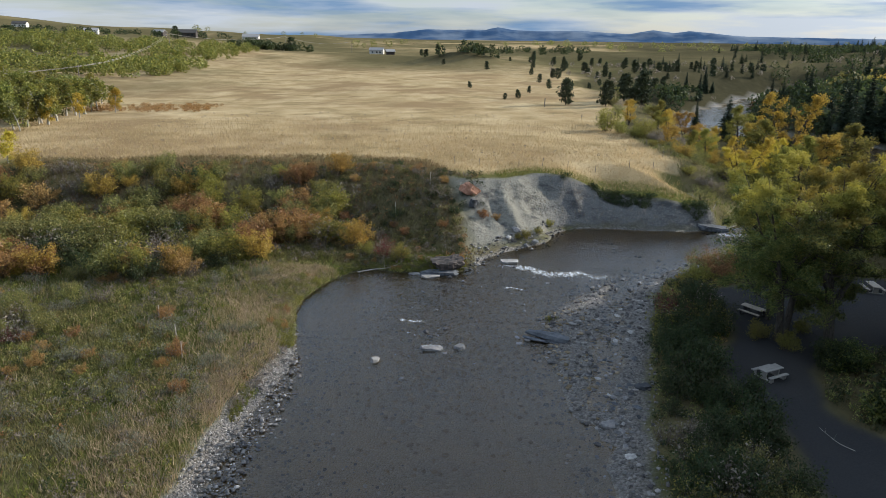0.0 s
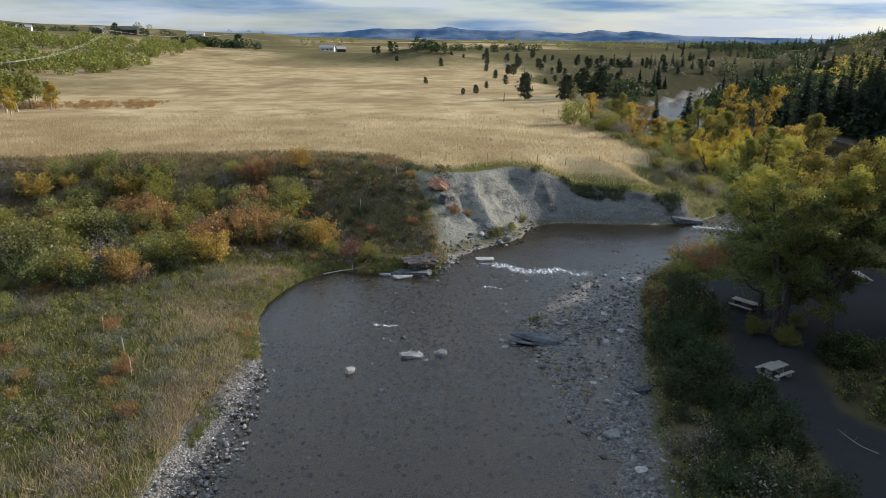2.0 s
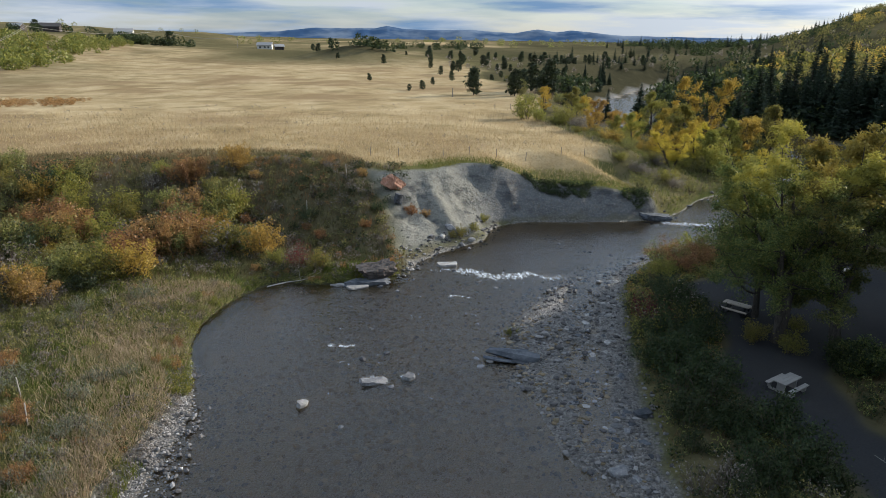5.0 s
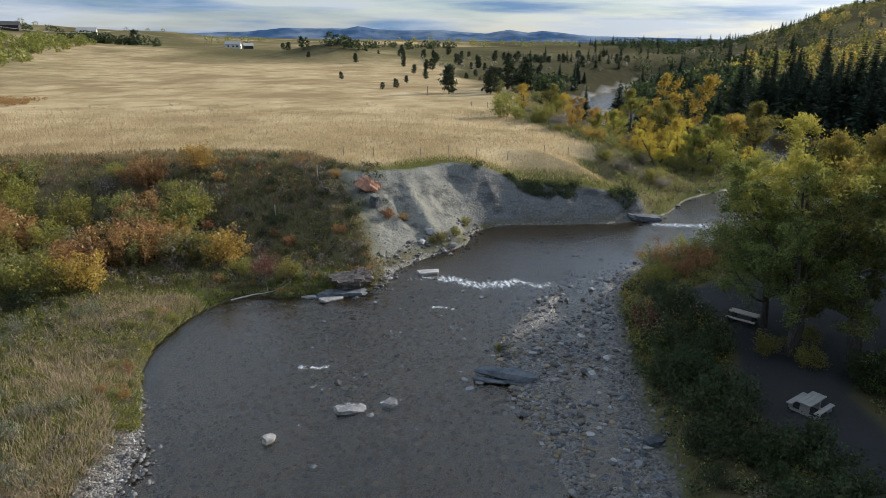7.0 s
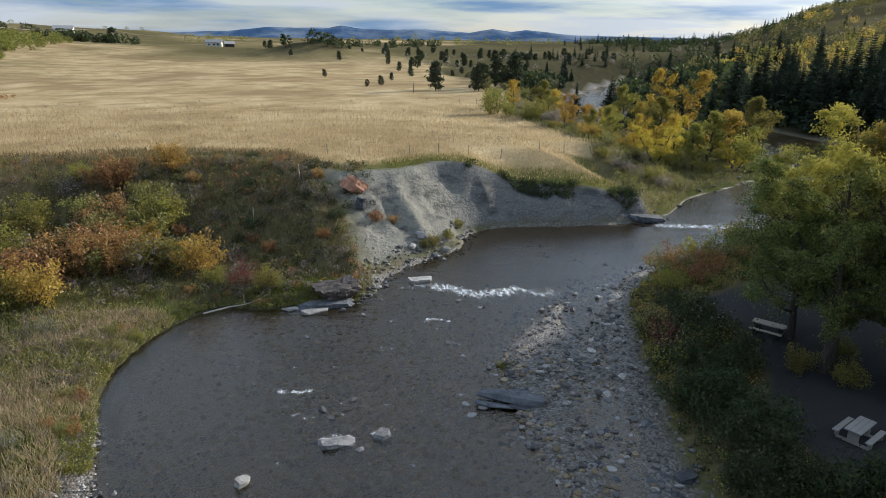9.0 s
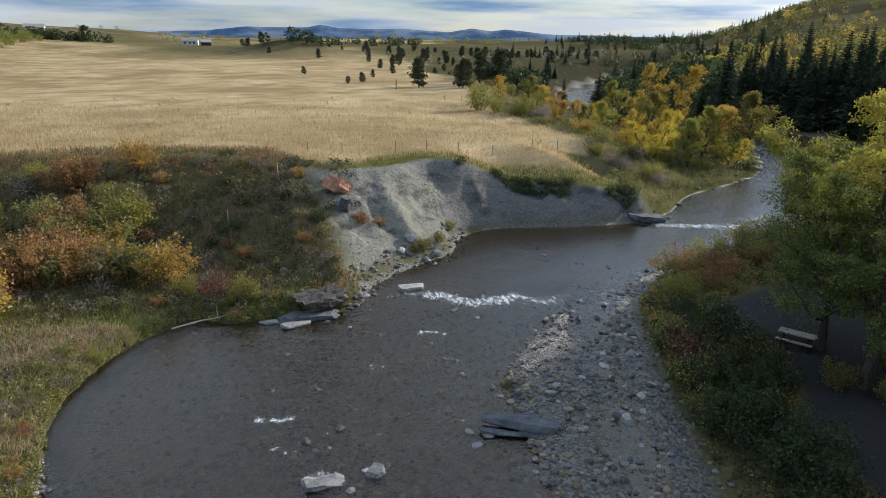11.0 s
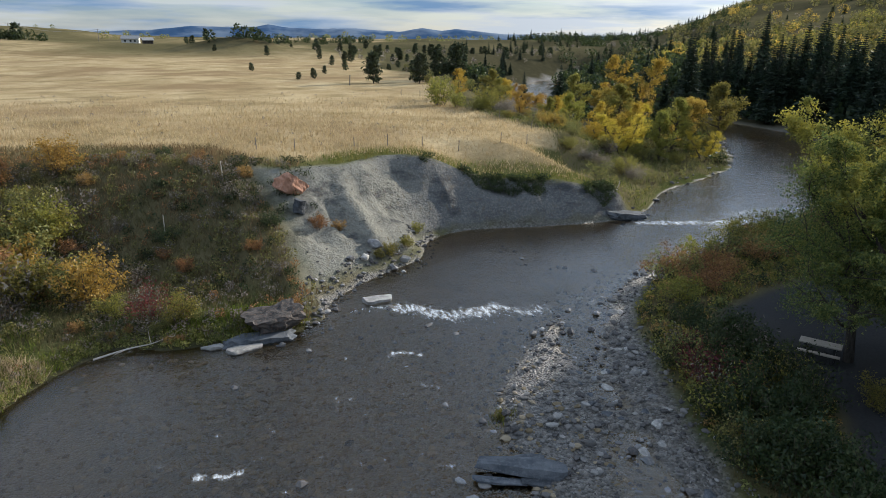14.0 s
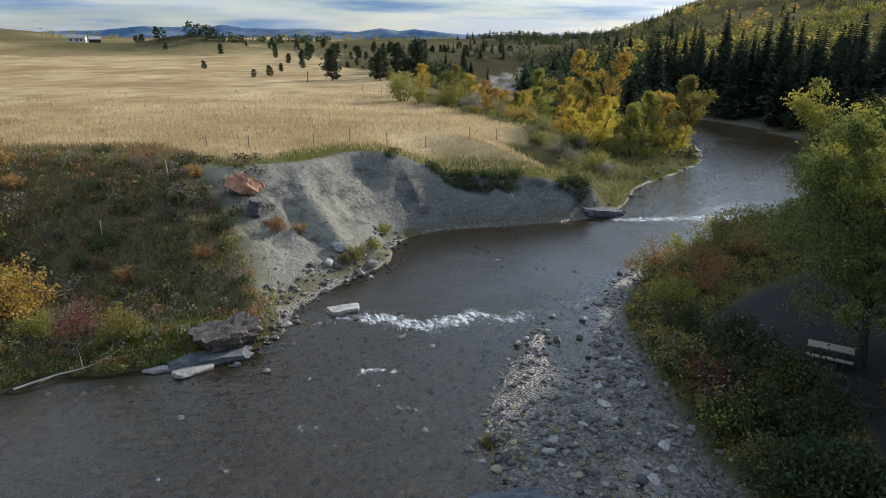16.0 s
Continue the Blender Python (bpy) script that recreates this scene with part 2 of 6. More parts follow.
def water_mat():
    """Clear shallow water over the bed: surface gloss by Fresnel, the rest passes through with a brown tint."""
    k = Mat("river_water")
    lv = k.n.new("ShaderNodeAttribute")
    lv.attribute_name = "lively"
    riffle = k.noise(1.0, 3, 0.55, k.pos((1.25, 2.1, 1), (0, 0, 0.35)))
    chop = k.noise(1.0, 3, 0.6, k.pos((4.2, 6.4, 1), (0, 0, 0.2)))
    h = k.math("ADD", k.math("MULTIPLY", riffle, k.math("MULTIPLY", lv.outputs["Fac"], 1.0)), k.math("MULTIPLY", chop, k.math("ADD", 0.10, k.math("MULTIPLY", lv.outputs["Fac"], 0.2))))
    n = k.bump(h, 1.0, 0.20)
    fr = k.node("ShaderNodeFresnel", IOR=1.60, Normal=k.bump(h, 1.0, 0.14))
    tint = k.node("ShaderNodeBsdfTransparent", Color=(0.84, 0.72, 0.52))
    silt = k.node("ShaderNodeBsdfDiffuse", Color=(0.080, 0.066, 0.044))
    body = k.node("ShaderNodeMixShader", Fac=0.05)
    k.l.new(tint.outputs[0], body.inputs[1])
    k.l.new(silt.outputs[0], body.inputs[2])
    gl = k.node("ShaderNodeBsdfGlossy", Roughness=0.05, Color=(0.98, 0.98, 0.98), Normal=n)
    mx = k.node("ShaderNodeMixShader", Fac=fr.outputs[0])
    k.l.new(body.outputs[0], mx.inputs[1])
    k.l.new(gl.outputs[0], mx.inputs[2])
    at = k.n.new("ShaderNodeAttribute")
    at.attribute_name = "broken"
    churn = k.noise(1.0, 6, 0.7, k.pos((3.4, 1.3, 1), (0, 0, 0.25)))
    lace = k.noise(7.0, 4, 0.7)
    amount = k.math("ADD", k.math("ADD", k.math("MULTIPLY", churn, 0.75), k.math("MULTIPLY", lace, 0.25)), k.math("SUBTRACT", k.math("MULTIPLY", at.outputs["Fac"], 0.42), 0.30))
    cover = k.ramp(amount, (0.49, 0.0), (0.64, 0.85))
    white = k.node("ShaderNodeBsdfDiffuse", Color=(0.74, 0.76, 0.77))
    fm = k.node("ShaderNodeMixShader", Fac=cover)
    k.l.new(mx.outputs[0], fm.inputs[1])
    k.l.new(white.outputs[0], fm.inputs[2])
    k.l.new(fm.outputs[0], k.out.inputs["Surface"])
    return k.m


def blade_mat(name, a, b, c, d):
    """Grass: colour by patch and blade by blade."""
    k = Mat(name)
    patch = k.ramp(k.noise(0.22, 4), (0.4, 0.0), (0.6, 1.0))
    col = k.mix(patch, k.mix(k.island(), a, b), k.mix(k.island(), c, d))
    df = k.node("ShaderNodeBsdfDiffuse", Color=col)
    tr = k.node("ShaderNodeBsdfTranslucent", Color=col)
    mx = k.node("ShaderNodeMixShader", Fac=0.35)
    k.l.new(df.outputs[0], mx.inputs[1])
    k.l.new(tr.outputs[0], mx.inputs[2])
    k.l.new(mx.outputs[0], k.out.inputs["Surface"])
    return k.m


def plain_mat(name, color, rough=0.7, var=0.25, scale=8.0, metal=0.0):
    k = Mat(name)
    f = k.noise(scale, 6, 0.65, k.pos(local=True))
    dark = tuple(c * (1 - var) for c in color)
    light = tuple(min(1, c * (1 + var)) for c in color)
    return k.surface(k.mix(f, dark, light), rough, k.bump(f, 0.3, 0.02), metal)


M_GROUND, M_WATER = ground_mat(), water_mat()
M_PEBBLE = pebble_mat("river_pebbles")
def pale_pebble_mat():
    k = Mat("dry_pale_pebbles")
    col = k.ramp(k.island(), (0.0, (0.17, 0.155, 0.145)), (0.5, (0.32, 0.30, 0.28)), (1.0, (0.55, 0.52, 0.49)))
    return k.surface(col, 0.9, k.bump(k.noise(20.0, 5), 0.4, 0.03))


M_PEBBLE_PALE = pale_pebble_mat()
M_ROCK = rock_mat("grey_river_rock", (0.13, 0.13, 0.135), (0.25, 0.24, 0.235), (0.34, 0.33, 0.31))
M_BOULDER = rock_mat("rusty_boulder_rock", (0.032, 0.031, 0.031), (0.10, 0.086, 0.077), (0.22, 0.13, 0.085))
M_ROCK_PALE = rock_mat("pale_river_rock", (0.26, 0.25, 0.24), (0.42, 0.40, 0.37), (0.5, 0.48, 0.45))
M_ROCK_RED = rock_mat("red_sandstone", (0.30, 0.15, 0.095), (0.40, 0.22, 0.15), (0.22, 0.15, 0.12))
M_ROCK_SLATE = rock_mat("dark_slate_rock", (0.06, 0.067, 0.078), (0.115, 0.122, 0.135), (0.18, 0.18, 0.185))
M_BARK = bark_mat("cottonwood_bark", (0.035, 0.030, 0.026), (0.11, 0.095, 0.08))
M_BARK_PALE = bark_mat("aspen_bark", (0.25, 0.235, 0.2), (0.5, 0.48, 0.43))
M_TWIG = bark_mat("shrub_stems", (0.07, 0.055, 0.045), (0.17, 0.14, 0.115), 3.0)
M_CONCRETE = plain_mat("weathered_concrete", (0.27, 0.255, 0.235), 0.9, 0.25, 6.0)
M_PLANK = plain_mat("weathered_planks", (0.34, 0.30, 0.25), 0.85, 0.3, 10.0)
M_STEEL = plain_mat("dark_steel", (0.06, 0.06, 0.065), 0.5, 0.2, 10.0, 0.7)
M_POST = plain_mat("grey_fence_wood", (0.20, 0.175, 0.15), 0.95, 0.35, 12.0)
M_FOAM = plain_mat("white_foam", (0.66, 0.68, 0.69), 0.6, 0.2, 5.0)
M_DRIFT = plain_mat("bleached_driftwood", (0.42, 0.38, 0.33), 0.9, 0.3, 9.0)

L_COTTON = leaf_mat("cottonwood_leaves", (0.052, 0.078, 0.024), (0.12, 0.145, 0.038), (0.24, 0.235, 0.058), (0.36, 0.30, 0.055), (5.5, 17.0), 0.40)
L_YELLOW = leaf_mat("yellow_leaves", (0.27, 0.215, 0.03), (0.46, 0.35, 0.045), (0.62, 0.46, 0.07), through_light=0.5)
L_AMBER = leaf_mat("amber_leaves", (0.23, 0.155, 0.035), (0.39, 0.265, 0.055), (0.52, 0.36, 0.075), through_light=0.5)
L_LIME = leaf_mat("yellow_green_leaves", (0.12, 0.125, 0.03), (0.21, 0.20, 0.042), (0.34, 0.295, 0.06), through_light=0.5)
L_ASPEN = leaf_mat("aspen_leaves", (0.105, 0.125, 0.03), (0.185, 0.195, 0.042), (0.30, 0.275, 0.055))
L_OLIVE = leaf_mat("olive_leaves", (0.085, 0.095, 0.030), (0.18, 0.178, 0.053), (0.31, 0.28, 0.09))
L_DARK = leaf_mat("dark_green_leaves", (0.020, 0.034, 0.014), (0.040, 0.058, 0.020), (0.075, 0.088, 0.028))
L_RUST = leaf_mat("rust_leaves", (0.15, 0.085, 0.036), (0.31, 0.175, 0.066), (0.45, 0.26, 0.095))
L_RED = leaf_mat("crimson_leaves", (0.085, 0.020, 0.020), (0.15, 0.036, 0.033), (0.20, 0.07, 0.04))
L_GREY = leaf_mat("grey_brown_leaves", (0.125, 0.105, 0.085), (0.215, 0.185, 0.15), (0.32, 0.28, 0.225))
L_SAGE = leaf_mat("sage_leaves", (0.12, 0.13, 0.085), (0.19, 0.195, 0.135), (0.28, 0.275, 0.195))
L_FIR = leaf_mat("fir_needles", (0.016, 0.028, 0.020), (0.030, 0.046, 0.028), (0.052, 0.070, 0.038), through_light=0.15)
L_PINE = leaf_mat("pine_needles", (0.022, 0.034, 0.018), (0.042, 0.056, 0.026), (0.07, 0.082, 0.036), through_light=0.2)
G_MEADOW = blade_mat("meadow_grass", (0.05, 0.078, 0.018), (0.185, 0.205, 0.05), (0.12, 0.12, 0.042), (0.34, 0.285, 0.14))
G_STRAW = blade_mat("straw_grass", (0.30, 0.22, 0.115), (0.50, 0.39, 0.215), (0.40, 0.30, 0.16), (0.60, 0.48, 0.28))
G_LUSH = blade_mat("lush_grass", (0.07, 0.105, 0.016), (0.19, 0.23, 0.04), (0.10, 0.11, 0.03), (0.24, 0.21, 0.07))
G_DRY = blade_mat("dry_bank_grass", (0.26, 0.20, 0.115), (0.54, 0.43, 0.27), (0.31, 0.225, 0.15), (0.58, 0.46, 0.315))
G_HEATH = blade_mat("dry_forbs", (0.07, 0.068, 0.032), (0.17, 0.15, 0.07), (0.13, 0.09, 0.05), (0.29, 0.21, 0.115))


# ---- shapes ----
def smooth(a, b, v):
    u = np.clip((v - a) / (b - a), 0, 1)
    return u * u * (3 - 2 * u)


def lattice(ix, iy, seed):
    v = (ix.astype(np.int64) * 374761393 + iy.astype(np.int64) * 668265263 + seed * 974634777) & 0xFFFFFFFF
    v = ((v ^ (v >> 13)) * 1274126177) & 0xFFFFFFFF
    return ((v ^ (v >> 16)) & 0xFFFF) / 65535.0


def value_noise(x, y, seed=0):
    ix, iy = np.floor(x), np.floor(y)
    u, v = x - ix, y - iy
    u, v = u * u * (3 - 2 * u), v * v * (3 - 2 * v)
    a, b = lattice(ix, iy, seed), lattice(ix + 1, iy, seed)
    c, d = lattice(ix, iy + 1, seed), lattice(ix + 1, iy + 1, seed)
    return (a * (1 - u) + b * u) * (1 - v) + (c * (1 - u) + d * u) * v


def fbm(x, y, size, octaves=4, seed=0):
    """Noise from -1 to 1 whose largest bumps are size metres across."""
    total, amp, norm = 0.0, 1.0, 0.0
    for o in range(octaves):
        total = total + amp * (value_noise(x / size + 17.3 * o, y / size - 9.1 * o, seed + o) * 2 - 1)
        norm += amp
        amp, size = amp * 0.5, size * 0.5
    return total / norm


def curve(points, per=6, closed=False):
    """A smooth line through the points."""
    p = np.array(points, float)
    n = len(p)
    out = []
    for i in range(n if closed else n - 1):
        if closed:
            a, b, c, d = p[i - 1], p[i], p[(i + 1) % n], p[(i + 2) % n]
        else:
            a, b, c, d = p[max(i - 1, 0)], p[i], p[i + 1], p[min(i + 2, n - 1)]
        for u in np.arange(per) / per:
            out.append(0.5 * (2 * b + (c - a) * u + (2 * a - 5 * b + 4 * c - d) * u * u + (3 * b - a - 3 * c + d) * u ** 3))
    if not closed:
        out.append(p[-1])
    return np.array(out)


def inside_distance(x, y, poly):
    """The distance to the outline of a closed polygon, positive inside."""
    best = np.full(x.shape, 1e9)
    inside = np.zeros(x.shape, bool)
    for (x0, y0), (x1, y1) in zip(poly, np.roll(poly, -1, 0)):
        dx, dy = x1 - x0, y1 - y0
        u = np.clip(((x - x0) * dx + (y - y0) * dy) / (dx * dx + dy * dy + 1e-9), 0, 1)
        best = np.minimum(best, (x - x0 - u * dx) ** 2 + (y - y0 - u * dy) ** 2)
        if abs(dy) > 1e-9:
            inside ^= ((y0 > y) != (y1 > y)) & (x < dx * (y - y0) / dy + x0)
    return np.sqrt(best) * np.where(inside, 1, -1)


# the river's two water edges, the terrace behind it, the gravel bar and the clearing
LEFT_EDGE = curve([(-16, -90), (-15, -30), (-14.5, 5), (-13.8, 26), (-13.2, 34.5), (-12, 41), (-12.3, 46), (-13.4, 53), (-11.7, 59.3),
                   (-8, 63.6), (-4.5, 62.6), (2.4, 63.2), (5.3, 67.8), (9.4, 71.4), (13.4, 74.2), (15.7, 78.7), (20, 80.9), (27, 80.2),
                   (33, 79.8), (37.2, 80.4), (42, 83.5), (49, 90), (60, 95.5), (69, 101.4), (78, 113), (86, 128), (86, 142), (74, 160),
                   (65, 176), (68, 196), (78, 216), (92, 236), (108, 256), (135, 290), (180, 320)])
RIGHT_EDGE = curve([(13, -90), (11, -20), (11.2, 10), (12, 25.8), (15, 37.7), (18, 47), (22, 57.5), (27, 63), (33, 66.3), (40, 69.6),
                    (51, 73.6), (65, 78), (80, 86), (92, 97), (101, 110), (107, 130), (108, 148), (100, 166), (91, 182), (96, 205), (108, 228), (121, 252), (150, 280), (190, 304)])
CHANNEL = np.vstack([LEFT_EDGE, RIGHT_EDGE[::-1]])
TERRACE = curve([(-900, 85), (-300, 85), (-90, 86), (-60, 88), (-40, 89), (-22, 91), (-8, 89), (0, 84.5), (4, 82), (9, 82.6), (13.2, 85.6), (17, 85.4),
                 (22, 86), (27, 84.4), (31, 83.2), (35, 83), (37.5, 86), (37.5, 95), (38, 110), (38, 122), (40, 138), (46, 155), (52, 175), (60, 200),
                 (64, 226), (52, 262), (80, 300), (160, 330), (400, 520), (900, 900)])
TERRACE_POLY = np.vstack([TERRACE, [(4800, 3000), (4800, 9000), (-4800, 9000), (-4800, 85)]])
BAR = np.vstack([curve([(9.5, 5), (8.8, 25.8), (8, 38.5), (8.6, 45), (10.2, 52), (14, 57), (17, 60), (22, 63.4), (29, 66.4)]),
                 [(33, 68), (29, 62), (23.5, 56), (19, 45), (15.5, 34), (13, 20), (12, 5)]])
CLEARING = curve([(20.6, 20), (21.6, 31), (21, 36), (21.9, 41), (25, 45.5), (26, 50), (25.8, 54.5), (33, 57.5), (46, 58), (49, 50), (39, 43),
                  (32, 41), (27.8, 38.5), (26.4, 35), (26, 31.5), (29, 27), (28, 20)], 4, True)


# the wooded hill behind the right bank: bearing in degrees, height of its crest
HILL_AZ = [24, 30, 34, 36, 38, 39.5, 41, 44, 52, 62, 75]
HILL_UP = [0, 2, 5, 10, 20, 32, 40, 46, 62, 70, 40]


def lump(x, y, cx, cy, high, sx, sy):
    return high * np.exp(-0.5 * (((x - cx) / sx) ** 2 + ((y - cy) / sy) ** 2))


def land(x, y):
    """Height of the ground and its zones."""
    x, y = np.asarray(x, float), np.asarray(y, float)
    dr, dt, db = inside_distance(x, y, CHANNEL), inside_distance(x, y, TERRACE_POLY), inside_distance(x, y, BAR)
    dc = inside_distance(x, y, CLEARING)
    far = np.hypot(x, y)
    out = np.maximum(-dr, 0)
    # low benches beside the water
    bench = 0.05 + 0.75 * smooth(0, 2.2, out) + 0.45 * smooth(2, 10, out) + 0.35 * smooth(10, 40, out)
    bench = bench + smooth(1, 6, out) * (0.16 * fbm(x, y, 7, 4, 3) + 0.10 * fbm(x, y, 1.6, 3, 8)) * (1 - 0.9 * smooth(-1.5, 0.5, dc))
    # terrace, field and the country behind
    top = 6.3 + 0.004 * np.clip(y - 90, 0, 500) + (3.5 + 8.0 * smooth(-40, -230, x)) * smooth(230, 1000, y) + 0.5 * fbm(x, y, 45, 3, 5) + 0.12 * fbm(x, y, 9, 3, 6)
    top = top + smooth(250, 900, far) * (1 - 0.7 * smooth(1300, 2600, far)) * ((3.0 + 2.5 * smooth(-40, -230, x)) * fbm(x, y, 420, 4, 11)) + (smooth(200, 420, far) * 1.6 + smooth(360, 480, far) * 2.6 * smooth(2200, 1200, far)) * fbm(x, y, 110, 4, 12)
    top = top - smooth(900, 2600, far) * 19.0
    top = top - np.where((x > 15) & (y < 100), (2.7 * smooth(16, 25, x) + 1.2 * smooth(30, 37, x)) * (1 - smooth(0, 11, dt)) * smooth(98, 92, y), 0)
    b = np.maximum(-dt, 0)
    reach = np.minimum(np.where(x < 0, 15.0, 17.0), out + b + 1e-6)
    s = np.clip(1 - b / np.maximum(reach, 1e-6), 0, 1)
    s = np.maximum(s, smooth(150, 330, far) * smooth(4, 45, out) * (x > 60))
    on_cliff = smooth(1.5, 5, x + 0.12 * (y - 72) + 0.8 * fbm(x, y, 4, 3, 21)) * smooth(38.5, 37, x) * (y < 92) * (y > 60)
    steep = np.where(on_cliff > 0, s ** 1.0, s * s * (3 - 2 * s))
    z = bench * (1 - steep) + top * steep
    z = np.where(dt > 0, top, z)
    # gullies and broken lip of the bluff
    face = on_cliff * np.clip(4 * s * (1 - s), 0, 1) * (dt < 0.6)
    run = x + 0.25 * y
    rib = np.abs(fbm(run, y * 0.25, 3.2, 4, 31))
    z = z - face * (0.62 * (0.35 - rib) * 2.0) + face * (0.75 * fbm(run, y * 0.5, 6.5, 2, 37) + 0.40 * (0.4 - np.abs(fbm(x + 0.4 * y, y * 0.5, 2.1, 3, 38))) * 2 + 0.28 * fbm(x, y, 1.3, 4, 33) + 0.35 * smooth(0.1, 0.5, fbm(run, y * 0.6, 2.2, 3, 35)))
    # country to the left, in the middle distance and to the right
    z = z + lump(x, y, -720, 830, 34, 150, 190) + lump(x, y, -330, 520, 6, 120, 90) + lump(x, y, 14, 392, 6.5, 19, 9)
    z = z + smooth(-60, -260, x) * smooth(90, 220, y) * 4.0 * (1 + fbm(x, y, 130, 3, 41))
    z = z - lump(x, y, -120, 215, 2.2, 60, 40)
    right = smooth(1, 22, np.where((x > 10) & (dr < 0), out, 0)) * (x > 20) * (y > 70) * (dt < 0) * smooth(60, 90, x)
    z = z + right * (3.5 + 2.5 * fbm(x, y, 40, 3, 44))
    z = z + smooth(4, 50, out) * (lump(x, y, 270, 480, 6, 120, 70) + np.interp(np.degrees(np.arctan2(x, np.maximum(y, 1))), HILL_AZ, HILL_UP) * smooth(230, 900, far) * (x > 60))
    # ridge added out of view; its shadow falls on the river and right bank
    shade_ridge = 63 * smooth(120, 167, x) * smooth(400, 230, x) * smooth(134, 110, y + 5 * fbm(x, y, 30, 2, 47)) * smooth(-200, -80, y)
    z = np.maximum(z, np.where(x > 60, shade_ridge + 3 * fbm(x, y, 30, 3, 46) * smooth(10, 40, shade_ridge), z))
    z = np.where(dr > -0.05, z, np.maximum(z, 0.05 + 0.1 * smooth(0, 1, out)))
    # bed, bar, pools
    deep = 0.10 + 0.34 * smooth(0.3, 4, dr) + 0.10 * fbm(x, y, 2.5, 4, 51)
    deep = deep + lump(x, y, -8.5, 54, 0.9, 3.6, 7.5) + lump(x, y, 24, 74, 0.5, 9, 4) - lump(x, y, 5, 49, 0.22, 6, 8) + lump(x, y, 1, 22, 0.5, 6, 12)
    deep = deep - 0.16 * smooth(3.2, 0.5, x + 12.8) * (y > 18) * (y < 47) - 0.2 * lump(x, y, -9.8, 36, 1, 2.2, 8)
    bed = -np.maximum(deep, 0.03)
    bar = smooth(-0.8, 1.6, db)
    hump = 0.165 + 0.12 * fbm(x, y, 3.5, 4, 55) + 0.05 * fbm(x, y, 0.8, 2, 56) + lump(x, y, 11.8, 52, 0.0, 2.2, 5) - 0.20 * smooth(3.4, 1.6, np.abs(dr - 2.9) + 1.2) * (fbm(x, y, 4, 2, 57) > -0.35) - 0.1 * smooth(52, 58, y)
    bed = bed * (1 - bar) + hump * bar
    z = np.where(dr > 0, bed * smooth(0, 0.6, dr) + 0.05 * (1 - smooth(0, 0.6, dr)), z)
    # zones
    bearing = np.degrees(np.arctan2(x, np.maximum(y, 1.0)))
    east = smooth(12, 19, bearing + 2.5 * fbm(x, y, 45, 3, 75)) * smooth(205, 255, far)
    wob = 0.8 * fbm(x, y, 2.2, 3, 61)
    gravel = smooth(-1.3, -0.3, dr + wob * 0.8 - 0.5 * (x > 0) + 0.5 * (x < 0) * (y < 50) - 1.0 * smooth(47, 51, y) * (x < 3))
    cliff = on_cliff * smooth(0.03, 0.12, s) * smooth(1.0, 0.3, dt + 0.7 * wob + 0.6) * (dr < 0.4)
    gravel = gravel * (1 - cliff) * (1 - smooth(34, 38, x) * (dr < 0.1) * smooth(79, 82, y))
    rough_far = smooth(-0.45, 0.25, fbm(x, y, 160, 4, 63)) * smooth(300, 430, far) * 0.85
    rough_far = np.maximum(rough_far, smooth(-60, -150, x) * smooth(190, 260, y) * smooth(-0.5, 0.2, fbm(x, y, 70, 3, 64)) * 0.8)
    # darkens the brown knoll, its shaded side put into the colour
    knoll = lump(x, y, 14, 390, 1, 17, 7)
    inset = 8.0 * smooth(4, -4, x) * smooth(160, 90, -x)
    straw = smooth(-1.5, 3.5 + 0.6 * inset, dt - 0.35 * inset + 3.0 * fbm(x, y, 10, 3, 65)) * (1 - rough_far)
    beyond = smooth(58, 75, x) * smooth(640, 480, y)
    straw = straw * (1 - 0.9 * beyond) * (1 - 0.92 * east * smooth(-0.75, -0.1, fbm(x, y, 75, 3, 76)))
    green = smooth(4.5, 1.0, np.abs(dt - 1.2 + wob)) * (x > 2) * (x < 39) * (y < 95) * 0.9
    green = np.maximum(green, 0.85 * smooth(0.1, 0.5, fbm(x, y, 8, 3, 66)) * (dt < -6) * (x < -14) * (y < 62))
    scrub = smooth(2.0 + 0.7 * inset, -2.0, dt + 2 * wob) * smooth(-17, -12, dt) * (x < 8) * (1 - cliff)
    scrub = np.maximum(scrub, smooth(0.5, 2, out) * (x > 11) * (dt < 0) * 0.95)
    scrub = np.maximum(np.maximum(np.maximum(scrub, 0.9 * east), rough_far), beyond * (dr < 0) * smooth(-0.5, 0.0, fbm(x, y, 50, 3, 68)))
    bank = smooth(34, 10, out + 8 * fbm(x, y, 25, 3, 70))
    mud = 0.85 * smooth(-1.0, -0.3, dr + 0.4 * wob) * (x < 4) * smooth(46, 50, y) * (y < 70) * smooth(1.4, 0.6, dr)
    gravel = gravel * (1 - mud)
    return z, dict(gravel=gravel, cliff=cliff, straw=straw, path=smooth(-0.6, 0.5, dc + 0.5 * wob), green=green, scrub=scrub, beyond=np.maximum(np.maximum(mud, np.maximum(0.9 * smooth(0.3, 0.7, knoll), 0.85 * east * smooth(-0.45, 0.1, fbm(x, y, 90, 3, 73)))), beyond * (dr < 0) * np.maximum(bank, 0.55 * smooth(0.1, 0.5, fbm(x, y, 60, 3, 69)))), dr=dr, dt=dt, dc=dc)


def height(x, y):
    return float(land(np.array([x]), np.array([y]))[0][0])


